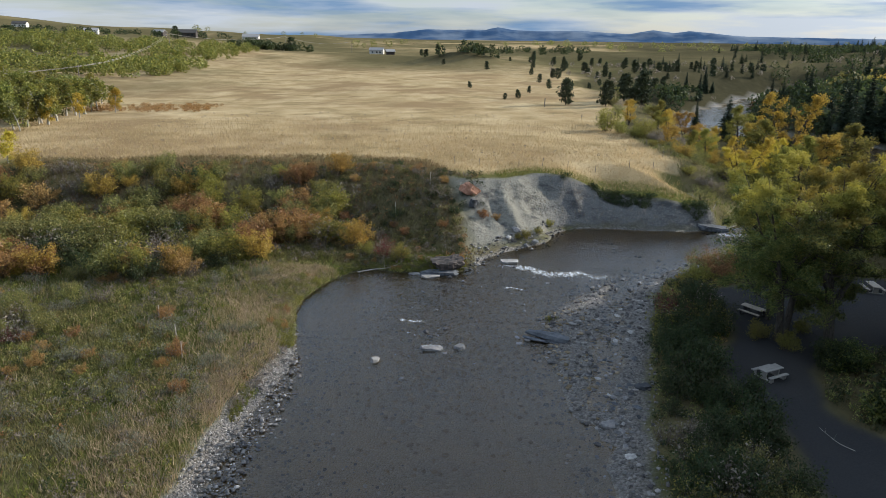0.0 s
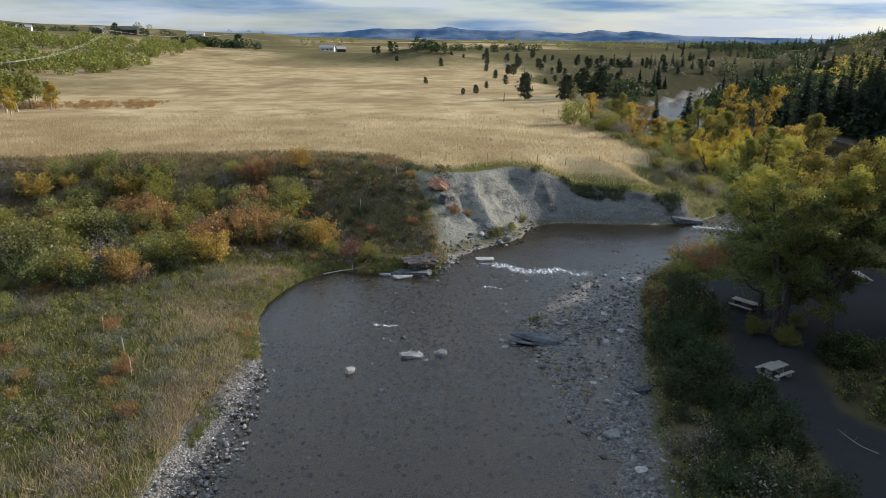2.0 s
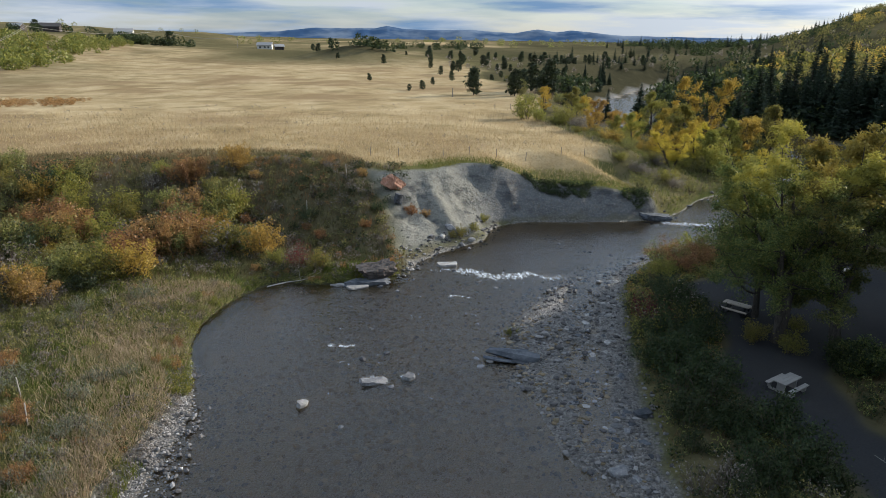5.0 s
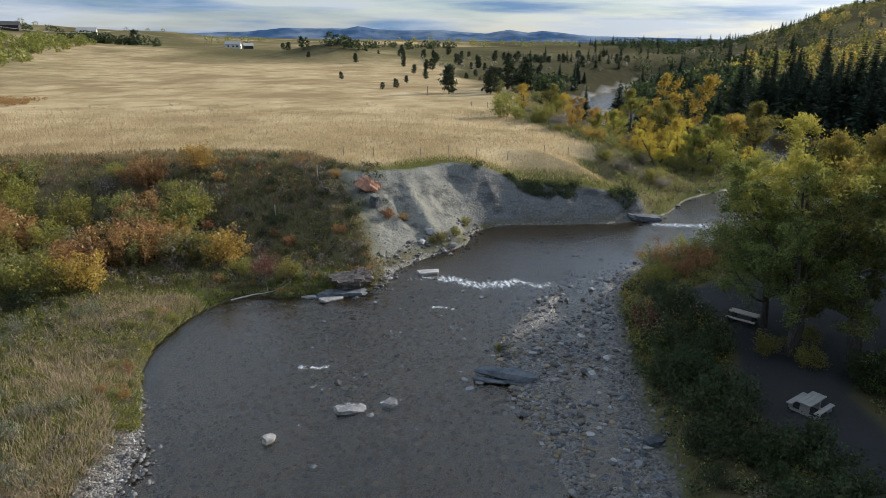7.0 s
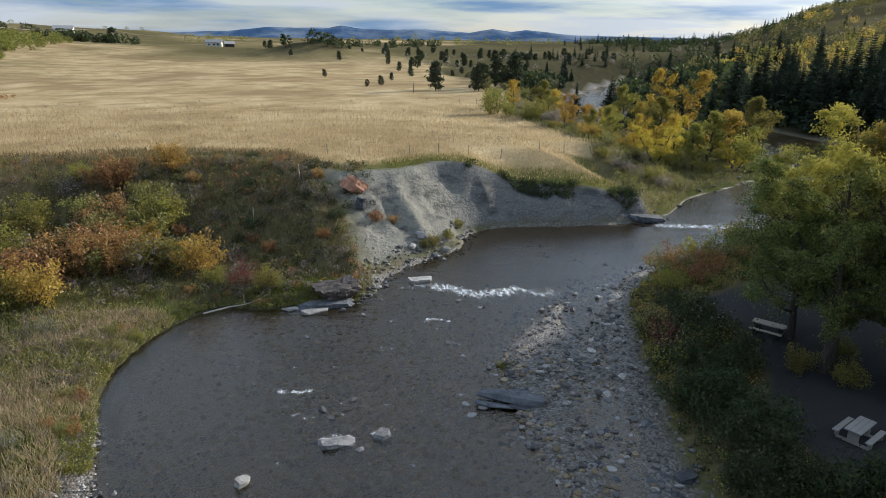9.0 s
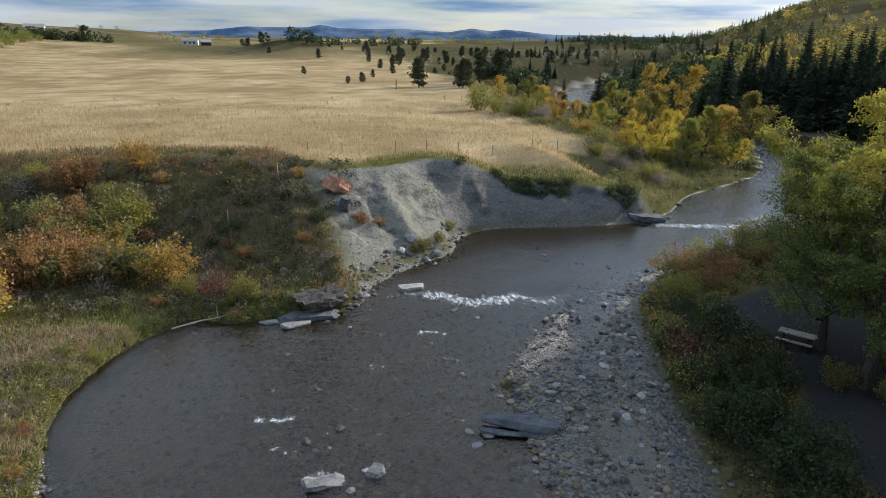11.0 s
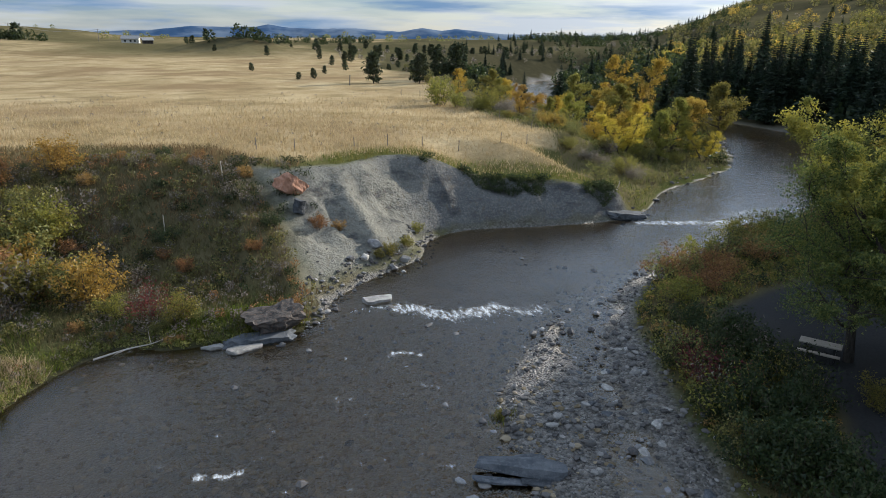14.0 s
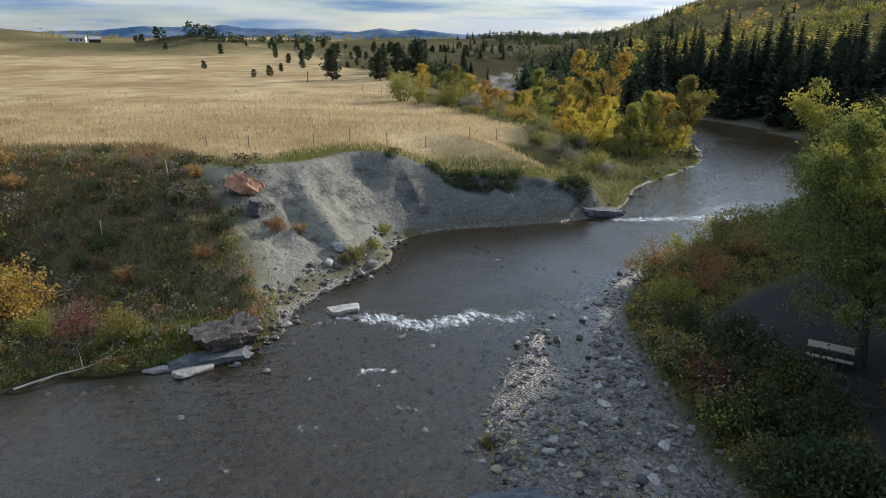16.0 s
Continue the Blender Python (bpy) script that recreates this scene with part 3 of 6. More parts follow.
def link_mesh(name, verts, faces, material, parent=None, label="", flat=True):
    """A mesh from arrays: verts n x 3, faces m x 3 or m x 4."""
    me = bpy.data.meshes.new(name)
    verts, faces = np.asarray(verts, np.float32), np.asarray(faces, np.int32)
    k = faces.shape[1]
    me.vertices.add(len(verts))
    me.vertices.foreach_set("co", verts.ravel())
    me.loops.add(faces.size)
    me.loops.foreach_set("vertex_index", faces.ravel())
    me.polygons.add(len(faces))
    me.polygons.foreach_set("loop_start", np.arange(0, faces.size, k, dtype=np.int32))
    me.polygons.foreach_set("use_smooth", np.full(len(faces), not flat))
    me.update(calc_edges=True)
    me.materials.append(material)
    ob = new(name, me)
    if parent:
        ob.parent = parent
    if label:
        tagged(ob, label)
    return ob


def graded(lo, fine_lo, fine_hi, hi, step, grow=1.07):
    mid = list(np.arange(fine_lo, fine_hi + step / 2, step))
    up, v, d = [], fine_hi, step
    while v < hi:
        d = d * grow
        v = v + d
        up.append(min(v, hi))
    down, v, d = [], fine_lo, step
    while v > lo:
        d = d * grow
        v = v - d
        down.append(max(v, lo))
    return np.array(down[::-1] + mid + up)


# ---- ground and river ----
gx, gy = graded(-4600, -46, 46, 4600, 0.48, 1.065), graded(-400, 20, 96, 4700, 0.48, 1.05)
GX, GY = np.meshgrid(gx, gy)
GZ, Z = land(GX.ravel(), GY.ravel())
nx, ny = len(gx), len(gy)
ii = np.arange(nx * ny).reshape(ny, nx)
quads = np.stack([ii[:-1, :-1], ii[:-1, 1:], ii[1:, 1:], ii[1:, :-1]], -1).reshape(-1, 4)
ground = tagged(link_mesh("ground", np.column_stack([GX.ravel(), GY.ravel(), GZ]), quads, M_GROUND, flat=False),
                "grassy river valley with a dry straw-coloured field and a clay bluff", "ground", kind="structure")
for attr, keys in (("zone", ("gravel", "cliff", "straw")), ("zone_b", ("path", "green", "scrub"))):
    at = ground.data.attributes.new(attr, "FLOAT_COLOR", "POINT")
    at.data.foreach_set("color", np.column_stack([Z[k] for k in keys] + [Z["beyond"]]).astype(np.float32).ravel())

wx, wy = graded(-18, -14, 24, 192, 0.19, 1.05), graded(-90, 30, 82, 322, 0.19, 1.05)
WX, WY = np.meshgrid(wx, wy)
reach_in = inside_distance(WX.ravel(), WY.ravel(), CHANNEL)
keep = reach_in > -1.6
jj = np.arange(len(wx) * len(wy)).reshape(len(wy), len(wx))
wq = np.stack([jj[:-1, :-1], jj[:-1, 1:], jj[1:, 1:], jj[1:, :-1]], -1).reshape(-1, 4)
wq = wq[keep[wq].all(1)]
used, inv = np.unique(wq, return_inverse=True)
RX, RY = WX.ravel()[used], WY.ravel()[used]
lively = 0.10 + 0.10 * smooth(30, 48, RX) + 0.75 * np.exp(-((RX - 3) / 8.5) ** 2 - ((RY - 51) / 13) ** 2) + 0.25 * smooth(-0.1, 0.4, fbm(RX, RY, 9, 3, 97)) - 0.25 * np.exp(-((RX + 8) / 4) ** 2 - ((RY - 55) / 9) ** 2)
bend = RY + 0.35 * RX + 1.2 * fbm(RX, RY, 6, 3, 98)
ripple = 0.6 * fbm(RX * 0.6, bend, 0.95, 2, 99) + 0.4 * fbm(RX * 0.85 + 3, bend * 1.1, 0.55, 2, 100)
waves = 0.15 * np.clip(1.2 * lively, 0.10, 1.1) * ripple * smooth(-1.5, 0.8, reach_in[used]) * smooth(130, 60, np.hypot(RX, RY))
river = tagged(link_mesh("water", np.column_stack([RX, RY, waves]), inv.reshape(-1, 4), M_WATER, flat=False),
               "shallow clear brown river water rippling over gravel", "river", kind="structure")

# where the water breaks: lines from one point to another, how wide and how strongly
BREAKS = [((-0.5, 52.6), (0.1, 52.5), 0.22, 0.72), ((2.6, 49.2), (3.1, 49.1), 0.2, 0.72), ((4.2, 46.3), (4.8, 46.2), 0.2, 0.72), ((3.2, 54.6), (3.9, 54.4), 0.2, 0.7),
          ((-2.4, 47.2), (-1.8, 47.1), 0.2, 0.7), ((7.6, 54.2), (8.4, 54.0), 0.25, 0.74), ((2.2, 41.8), (3.0, 41.6), 0.22, 0.7), ((6.0, 65.2), (8.8, 65.0), 0.35, 0.7), ((9.0, 65.0), (11.2, 63.6), 1.0, 0.84), ((10.6, 63.4), (12.6, 62.2), 0.9, 0.84), ((12.4, 62.3), (15.2, 62.9), 1.1, 0.86),
          ((15.0, 62.7), (18.0, 61.5), 1.0, 0.74), ((6.8, 58.3), (8.4, 58.0), 0.3, 0.85), ((-3.5, 49.8), (-1.9, 50.2), 0.3, 0.85), ((-1.7, 44.8), (0.5, 44.7), 0.25, 0.8),
          ((1.2, 44.8), (2.3, 44.7), 0.25, 0.75), ((5.5, 51.1), (6.4, 50.8), 0.25, 0.7), ((6.3, 47.9), (7.1, 47.6), 0.25, 0.7), ((37.5, 78.4), (45, 76.2), 1.1, 0.84),
          ((45, 76.3), (55, 72.8), 1.8, 0.84), ((48, 78.5), (58, 79), 1.2, 0.75), ((20, 80.2), (34, 79.2), 0.3, 0.6), ((60, 84), (80, 96), 2.0, 0.62)]
crest_rng = np.random.default_rng(96)
for _ in range(46):
    cx, cy, cw = crest_rng.normal(3.0, 4.5), crest_rng.normal(50.0, 6.0), crest_rng.uniform(0.2, 0.5)
    BREAKS.append(((cx, cy), (cx + cw, cy - 0.15 * cw), crest_rng.uniform(0.12, 0.2), crest_rng.uniform(0.6, 0.8)))
bx, by = WX.ravel()[used], WY.ravel()[used]
broken = 0.40 * smooth(0.15, 0.6, fbm(bx, by, 5, 3, 95) + 0.35) * np.exp(-((bx - 3) / 6.5) ** 2 - ((by - 52) / 11) ** 2)
for (x0, y0), (x1, y1), wide, much in BREAKS:
    u = np.clip(((bx - x0) * (x1 - x0) + (by - y0) * (y1 - y0)) / ((x1 - x0) ** 2 + (y1 - y0) ** 2), 0, 1)
    gap = np.hypot(bx - x0 - u * (x1 - x0), by - y0 - u * (y1 - y0) + 0.25 * np.sin(bx * 2.3))
    broken = np.maximum(broken, much * np.exp(-0.5 * (gap / wide) ** 2))
lv_at = river.data.attributes.new("lively", "FLOAT", "POINT")
lv_at.data.foreach_set("value", np.clip(lively, 0.07, 0.95).astype(np.float32))
br = river.data.attributes.new("broken", "FLOAT", "POINT")
br.data.foreach_set("value", broken.astype(np.float32))


# ---- builders of plants, stones and small things ----
class Soup:
    """Gathers quads into one mesh."""

    def __init__(self):
        self.v, self.f, self.count = [], [], 0

    def add(self, verts, faces):
        verts, faces = np.asarray(verts, float), np.asarray(faces, int)
        self.v.append(verts)
        self.f.append(faces + self.count)
        self.count += len(verts)

    def tube(self, points, radii, sides=6):
        p, r = np.asarray(points, float), np.asarray(radii, float)
        d = np.gradient(p, axis=0)
        d /= np.linalg.norm(d, axis=1)[:, None] + 1e-9
        ref = np.where(np.abs(d[:, 2:3]) > 0.9, [[1.0, 0, 0]], [[0, 0, 1.0]])
        u = np.cross(d, ref)
        u /= np.linalg.norm(u, axis=1)[:, None] + 1e-9
        w = np.cross(d, u)
        a = np.arange(sides) / sides * 2 * math.pi
        ring = p[:, None] + r[:, None, None] * (np.cos(a)[None, :, None] * u[:, None] + np.sin(a)[None, :, None] * w[:, None])
        n = len(p)
        i, j = np.meshgrid(np.arange(n - 1), np.arange(sides), indexing="ij")
        q = np.stack([i * sides + j, i * sides + (j + 1) % sides, (i + 1) * sides + (j + 1) % sides, (i + 1) * sides + j], -1)
        self.add(ring.reshape(-1, 3), q.reshape(-1, 4))

    def leaves(self, centre, size, rng, lean=None, slim=0.6):
        """One pointed leaf each; lean: a direction that the long axis follows."""
        c = np.asarray(centre, float)
        n = len(c)
        u = rng.normal(size=(n, 3))
        if lean is not None:
            u = u * 0.35 + lean
        u /= np.linalg.norm(u, axis=1)[:, None] + 1e-9
        w = np.cross(u, rng.normal(size=(n, 3)))
        w /= np.linalg.norm(w, axis=1)[:, None] + 1e-9
        s = (np.ones(n) * size * rng.uniform(0.65, 1.35, n))[:, None]
        s = s * 1.3
        v = np.stack([c - u * s * 0.45 + w * s * 0.5 * slim, c - u * s * 0.45 - w * s * 0.5 * slim, c + u * s * 0.55], 1)
        self.add(v.reshape(-1, 3), np.arange(3 * n).reshape(-1, 3))

    def box(self, centre, size, turn=0.0, tilt=0.0):
        x, y, z = [s / 2 for s in size]
        v = np.array([(a * x, b * y, c * z) for c in (-1, 1) for a, b in ((-1, -1), (1, -1), (1, 1), (-1, 1))])
        m = np.array((Matrix.Rotation(turn, 3, "Z") @ Matrix.Rotation(tilt, 3, "Y")))
        f = [(3, 2, 1, 0), (4, 5, 6, 7), (0, 1, 5, 4), (1, 2, 6, 5), (2, 3, 7, 6), (3, 0, 4, 7)]
        self.add(v @ m.T + np.asarray(centre), f)

    def make(self, name, material, parent=None, label="", flat=True):
        return link_mesh(name, np.vstack(self.v), np.vstack(self.f), material, parent, label, flat)


def empty(name, label, category, group="", at=(0, 0, 0)):
    e = new(name)
    e.location = at
    e.empty_display_size = 0.2
    return tagged(e, label, category, group)


def place(x, y, sink=0.05):
    return Vector((x, y, height(x, y) - sink))


STORE = (0, 0, -500)


def planted(proto, spots, group=""):
    """The first spot takes the thing itself, the others copies. A spot: x, y, size, turn."""
    zs = land(np.array([s[0] for s in spots]), np.array([s[1] for s in spots]))[0]
    for i, ((x, y, size, turn), z) in enumerate(zip(spots, zs)):
        m = Matrix.LocRotScale((x, y, z - 0.06 * size), Euler((0, 0, turn)), None)
        ob = proto if i == 0 else copy_thing(proto, m)
        ob.matrix_basis = m @ Matrix.Diagonal((size, size, size, 1))
        if group:
            tagged(ob, group=group)


def path_points(start, direction, length, n, rng, wander=0.15, lift=0.0):
    pts, d = [np.array(start, float)], np.array(direction, float)
    for _ in range(n):
        d = d + rng.normal(size=3) * wander + np.array([0, 0, lift])
        d /= np.linalg.norm(d)
        pts.append(pts[-1] + d * length / n)
    return np.array(pts)


def broadleaf(name, seed, high, spread, stems, limbs, leaves, leaf_size, bark, foliage, label, category="tree", clear=0.18, lean=0.06, puff=0.48, boughs=6):
    """A broadleaved tree: trunks, limbs and boughs as tapered tubes, leaves in clusters along the outer boughs."""
    rng = np.random.default_rng(seed)
    tree = empty(name, label, category)
    wood, twigs, tips = Soup(), Soup(), []
    for s in range(stems):
        az = rng.uniform(0, 6.28)
        d = np.array([math.cos(az) * lean * (1 + 2.2 * (stems > 1)), math.sin(az) * lean * (1 + 2.2 * (stems > 1)), 1.0])
        off = np.array([math.cos(az), math.sin(az), 0]) * 0.35 * (stems > 1)
        trunk = path_points(off + np.array([0, 0, -0.4]), d, high * rng.uniform(0.82, 0.92), 14, rng, 0.05, 0.02)
        r0 = 0.027 * high / math.sqrt(stems)
        wood.tube(trunk, r0 * (1 - np.linspace(0, 1, 15) * 0.88), 8)
        for i in range(limbs // stems):
            f = clear + (0.97 - clear) * ((i + rng.uniform(0, 1)) / (limbs // stems))
            k = f * 14
            base = trunk[int(k)] + (trunk[min(int(k) + 1, 14)] - trunk[int(k)]) * (k - int(k))
            a = i * 2.4 + rng.uniform(-0.5, 0.5)
            up = 0.05 + 0.9 * f + rng.uniform(-0.15, 0.25)
            reach = spread * (0.45 + 0.65 * math.sin(math.pi * min(1, 0.16 + f * 0.80))) * rng.uniform(0.7, 1.12) * (1.0 if f < 0.8 else 0.72)
            limb = path_points(base, (math.cos(a), math.sin(a), up), reach, 8, rng, 0.16, 0.04)
            twigs.tube(limb, r0 * (0.42 * (1 - 0.5 * f)) * (1 - np.linspace(0, 1, 9) * 0.85), 5 if boughs > 4 else 3)
            for j in range(boughs):
                q = limb[3 + (j * 6) // boughs]
                dd = rng.normal(size=3) * 0.7 + (limb[-1] - limb[2]) / reach + np.array([0, 0, 0.2])
                bough = path_points(q, dd / np.linalg.norm(dd), reach * rng.uniform(0.22, 0.42), 4, rng, 0.25, 0.02)
                twigs.tube(bough, r0 * 0.11 * (1 - np.linspace(0, 1, 5) * 0.8), 3)
                tips.append(bough[1:])
            tips.append(limb[4:])
    tips = np.vstack(tips)
    per = max(1, leaves // len(tips))
    weight = rng.choice([0.05, 0.4, 1.0, 2.4], len(tips))
    c = np.repeat(tips, (per * weight).astype(int), axis=0)
    c = c + rng.normal(size=c.shape) * puff * np.array([1, 1, 0.75]) * (high / 15) ** 0.5
    crown = Soup()
    crown.leaves(c[c[:, 2] > high * clear * 0.55], leaf_size, rng)
    trunk_ob = wood.make("trunk", bark, tree, flat=False)
    twigs.make("branchwork", bark, trunk_ob, flat=False)
    crown.make("crown", foliage, tree)
    return tree


def cottonwood(seed, high, spread_r, stems, leaves, leaf_size, label):
    """An old cottonwood: trunks that fork into rising leaders, side limbs, twigs, and leaves in separate tufts."""
    rng = np.random.default_rng(seed)
    tree = empty("cottonwood_tree", label, "tree")
    wood, twigs, tufts = Soup(), Soup(), []

    def side(base, az, up, length, thick):
        limb = path_points(base, (math.cos(az), math.sin(az), up), length, 7, rng, 0.17, 0.03)
        twigs.tube(limb, thick * (1 - np.linspace(0, 1, 8) * 0.85), 5)
        for j in range(8):
            q = limb[2 + (j * 6) // 8] if j < 7 else limb[7]
            d = rng.normal(size=3) * 0.75 + (limb[7] - limb[0]) / length + np.array([0, 0, 0.15])
            tw = path_points(q, d / np.linalg.norm(d), rng.uniform(0.5, 1.25), 3, rng, 0.2, 0.0)
            twigs.tube(tw, thick * 0.22 * np.array([1, 0.7, 0.5, 0.2]), 3)
            tufts.append(tw[3])
            tufts.append(tw[2])

    for s in range(stems):
        az = s * math.pi + rng.uniform(-0.4, 0.4)
        off = np.array([math.cos(az), math.sin(az), 0]) * (0.42 if stems > 1 else 0.0)
        tilt = 0.09 if stems > 1 else 0.12
        trunk = path_points(off + np.array([0, 0, -0.4]), (math.cos(az) * tilt, math.sin(az) * tilt, 1), high * 0.46, 8, rng, 0.035, 0.0)
        r0 = 0.40 / math.sqrt(stems)
        wood.tube(trunk, r0 * np.array([1.35, 1.05, 0.98, 0.94, 0.9, 0.86, 0.82, 0.78, 0.7]), 9)
        for i in range(5 if stems == 1 else 3):
            base = trunk[(4, 5, 6, 8, 8)[i]]
            a = az + (i - 1) * 1.9 + rng.uniform(-0.4, 0.4)
            out = rng.uniform(0.35, 0.75) if i < 4 else 0.12
            length = (high - base[2]) * rng.uniform(0.88, 1.02)
            lead = path_points(base, (math.cos(a) * out, math.sin(a) * out, 1), length, 10, rng, 0.09, 0.035)
            wood.tube(lead, r0 * 0.62 * (1 - np.linspace(0, 1, 11) * 0.9), 7)
            for k in range(11):
                f = (k + rng.uniform(0.3, 1.0)) / 11
                q = lead[min(10, 1 + int(f * 9))]
                reach = spread_r * (0.34 + 0.5 * math.sin(math.pi * min(1.0, 0.30 + 0.66 * f))) * rng.uniform(0.55, 1.0) * (1.0 if f < 0.75 else 0.6)
                side(q, a + rng.normal() * 1.2, rng.uniform(0.0, 0.7), reach, r0 * 0.2 * (1.1 - 0.6 * f))
        for i in range(4):
            side(trunk[4 + i], az + i * 2.4, rng.uniform(-0.15, 0.25), spread_r * rng.uniform(0.55, 0.95), r0 * 0.2)
    tufts = np.array(tufts)
    count = (leaves / len(tufts) * rng.choice([0.1, 0.6, 1.3, 2.0], len(tufts))).astype(int)
    c = np.repeat(tufts, count, axis=0)
    c = c + rng.normal(size=c.shape) * np.repeat(rng.uniform(0.13, 0.30, len(tufts)), count)[:, None] * np.array([1, 1, 0.7])
    crown = Soup()
    crown.leaves(c, leaf_size, rng)
    trunk_ob = wood.make("trunk", M_BARK, tree, flat=False)
    twigs.make("branchwork", M_BARK, trunk_ob, flat=False)
    crown.make("crown", L_COTTON, tree)
    return tree


def conifer(name, seed, high, wide, foliage, label, layers=40, arms=10, droop=0.35, ragged=0.3, bare=0.06):
    """A spruce or fir: whorls of drooping sprays round a straight trunk."""
    rng = np.random.default_rng(seed)
    tree = empty(name, label, "tree")
    wood, needles = Soup(), Soup()
    wood.tube([(0, 0, -0.3), (0.02 * high, 0, high * 0.5), (0.0, 0.01 * high, high)], [0.018 * high, 0.011 * high, 0.01], 6)
    cs, dirs, sz = [], [], []
    for i in range(layers):
        f = bare + (1 - bare) * i / (layers - 1)
        z = f * high
        arm = wide * (1 - f) ** 0.8 * rng.uniform(0.75, 1.1) + 0.12
        for j in range(arms):
            a = j / arms * 6.283 + i * 1.1 + rng.uniform(-0.3, 0.3)
            ln = arm * rng.uniform(1 - ragged, 1 + ragged * 0.5)
            d = np.array([math.cos(a), math.sin(a), -droop * (1 - f) + 0.15 + rng.normal() * 0.06])
            for k in range(5):
                u = (k + 0.7) / 5
                p = np.array([0, 0, z]) + d * ln * u + np.array([0, 0, 0.14 * ln * u * u])
                for flank in (-1, 1):
                    cs.append(p + rng.normal(size=3) * 0.06 * ln)
                    dirs.append(d + np.array([-d[1], d[0], 0]) * flank * rng.uniform(0.3, 1.0) + np.array([0, 0, rng.normal() * 0.2]))
                    sz.append(max(0.22, ln * 0.36 * (1.2 - 0.5 * u)))
    needles.leaves(np.array(cs), np.array(sz), rng, np.array(dirs), 0.42)
    wood.make("trunk", M_BARK, tree, flat=False)
    needles.make("needles", foliage, tree)
    return tree


def pine(name, seed, high, wide, label):
    """A small open pine with clumped needles."""
    rng = np.random.default_rng(seed)
    tree = empty(name, label, "tree")
    wood, needles = Soup(), Soup()
    trunk = path_points((0, 0, -0.3), (0, 0, 1), high * 0.95, 8, rng, 0.06, 0.02)
    wood.tube(trunk, 0.022 * high * (1 - np.linspace(0, 1, 9) * 0.9), 6)
    for i in range(26):
        f = 0.06 + 0.92 * (i + rng.uniform(0, 1)) / 26
        base = trunk[min(8, int(f * 8))] * 1.0
        base[2] = f * high * 0.95
        a = i * 2.4
        ln = wide * math.sin(math.pi * min(1, 0.28 + 0.66 * f)) * rng.uniform(0.65, 1.1)
        limb = path_points(base, (math.cos(a), math.sin(a), 0.25), ln, 3, rng, 0.15, 0.08)
        wood.tube(limb, 0.006 * high * np.array([1, 0.8, 0.5, 0.2]), 4)
        for q in (limb[2], limb[3]):
            c = q + rng.normal(size=(17, 3)) * np.array([0.3, 0.3, 0.2]) * (0.3 + 0.14 * high)
            needles.leaves(c, 0.065 * high + 0.15, rng, slim=0.4)
    wood.make("trunk", M_BARK, tree, flat=False)
    needles.make("needles", L_PINE, tree)
    return tree


def shrub(name, seed, foliage, label, stems=14, leaves=2300, leaf=0.046, wide=0.85, flare=0.75, bare=0.2, upright=1.0):
    """A shrub one metre high: a fan of stems with leaves along them."""
    rng = np.random.default_rng(seed)
    bush = empty(name, label, "shrub")
    wood, tips = Soup(), []
    for i in range(stems):
        a, out = i * 2.4 + rng.uniform(-0.4, 0.4), flare * math.sqrt((i + 0.5) / stems)
        d = np.array([math.cos(a) * out, math.sin(a) * out, upright])
        ln = rng.uniform(0.62, 1.05) * (1.08 - 0.2 * out)
        base = np.array([math.cos(a), math.sin(a), 0]) * out * 0.22
        st = path_points(base, d / np.linalg.norm(d), ln, 6, rng, 0.13, 0.0)
        wood.tube(st[::2], 0.014 * (1 - np.linspace(0, 1, 4) * 0.8), 3)
        for k in range(2, 7):
            tips.append(st[k])
            if k > 2:
                side = path_points(st[k - 1], rng.normal(size=3) * 0.6 + d, 0.26, 2, rng, 0.2)
                if k % 2:
                    wood.tube(side[::2], np.array([0.006, 0.002]), 3)
                tips.append(side[-1])
    tips = np.array(tips)
    c = np.repeat(tips, max(1, leaves // len(tips)), axis=0)
    c = c + rng.normal(size=c.shape) * np.array([0.085, 0.085, 0.075]) * wide
    c = c[c[:, 2] > bare * rng.uniform(0.1, 1.0, len(c))]
    crown = Soup()
    crown.leaves(c, leaf, rng)
    wood.make("branchwork", M_TWIG, bush)
    crown.make("foliage", foliage, bush)
    return bush


def stone_mesh(seed, flat=0.6, detail=2, rough=0.35, chop=0):
    """Vertices and triangles of a worn stone about one metre across."""
    bm = bmesh.new()
    bmesh.ops.create_icosphere(bm, subdivisions=detail, radius=0.5)
    rng = random.Random(seed)
    off = Vector((rng.uniform(-50, 50), rng.uniform(-50, 50), rng.uniform(-50, 50)))
    planes = [(Vector((rng.gauss(0, 1), rng.gauss(0, 1), rng.gauss(0, 0.8))).normalized(), rng.uniform(0.26, 0.4)) for _ in range(chop)]
    for v in bm.verts:
        v.co *= 1 + rough * noise.noise(v.co * 1.7 + off) + 0.3 * rough * noise.noise(v.co * 5 + off)
        for n, d in planes:
            over = v.co.dot(n) - d
            if over > 0:
                v.co -= n * over * 0.95
        v.co.z *= flat
    bm.verts.ensure_lookup_table()
    vs = np.array([v.co[:] for v in bm.verts])
    fs = np.array([[v.index for v in f.verts] for f in bm.faces])
    bm.free()
    return vs, fs


def stone(name, seed, material, label, at, size, turn=0.0, flat=0.6, detail=3, chop=6, sink=0.25, group="", category="rock", tilt=(0, 0)):
    vs, fs = stone_mesh(seed, flat, detail, 0.35, chop)
    ob = link_mesh(name, vs * np.array(size), fs, material)
    ob.matrix_basis = pose(*at, tilt[0], tilt[1], turn)
    return tagged(ob, label, category, group)


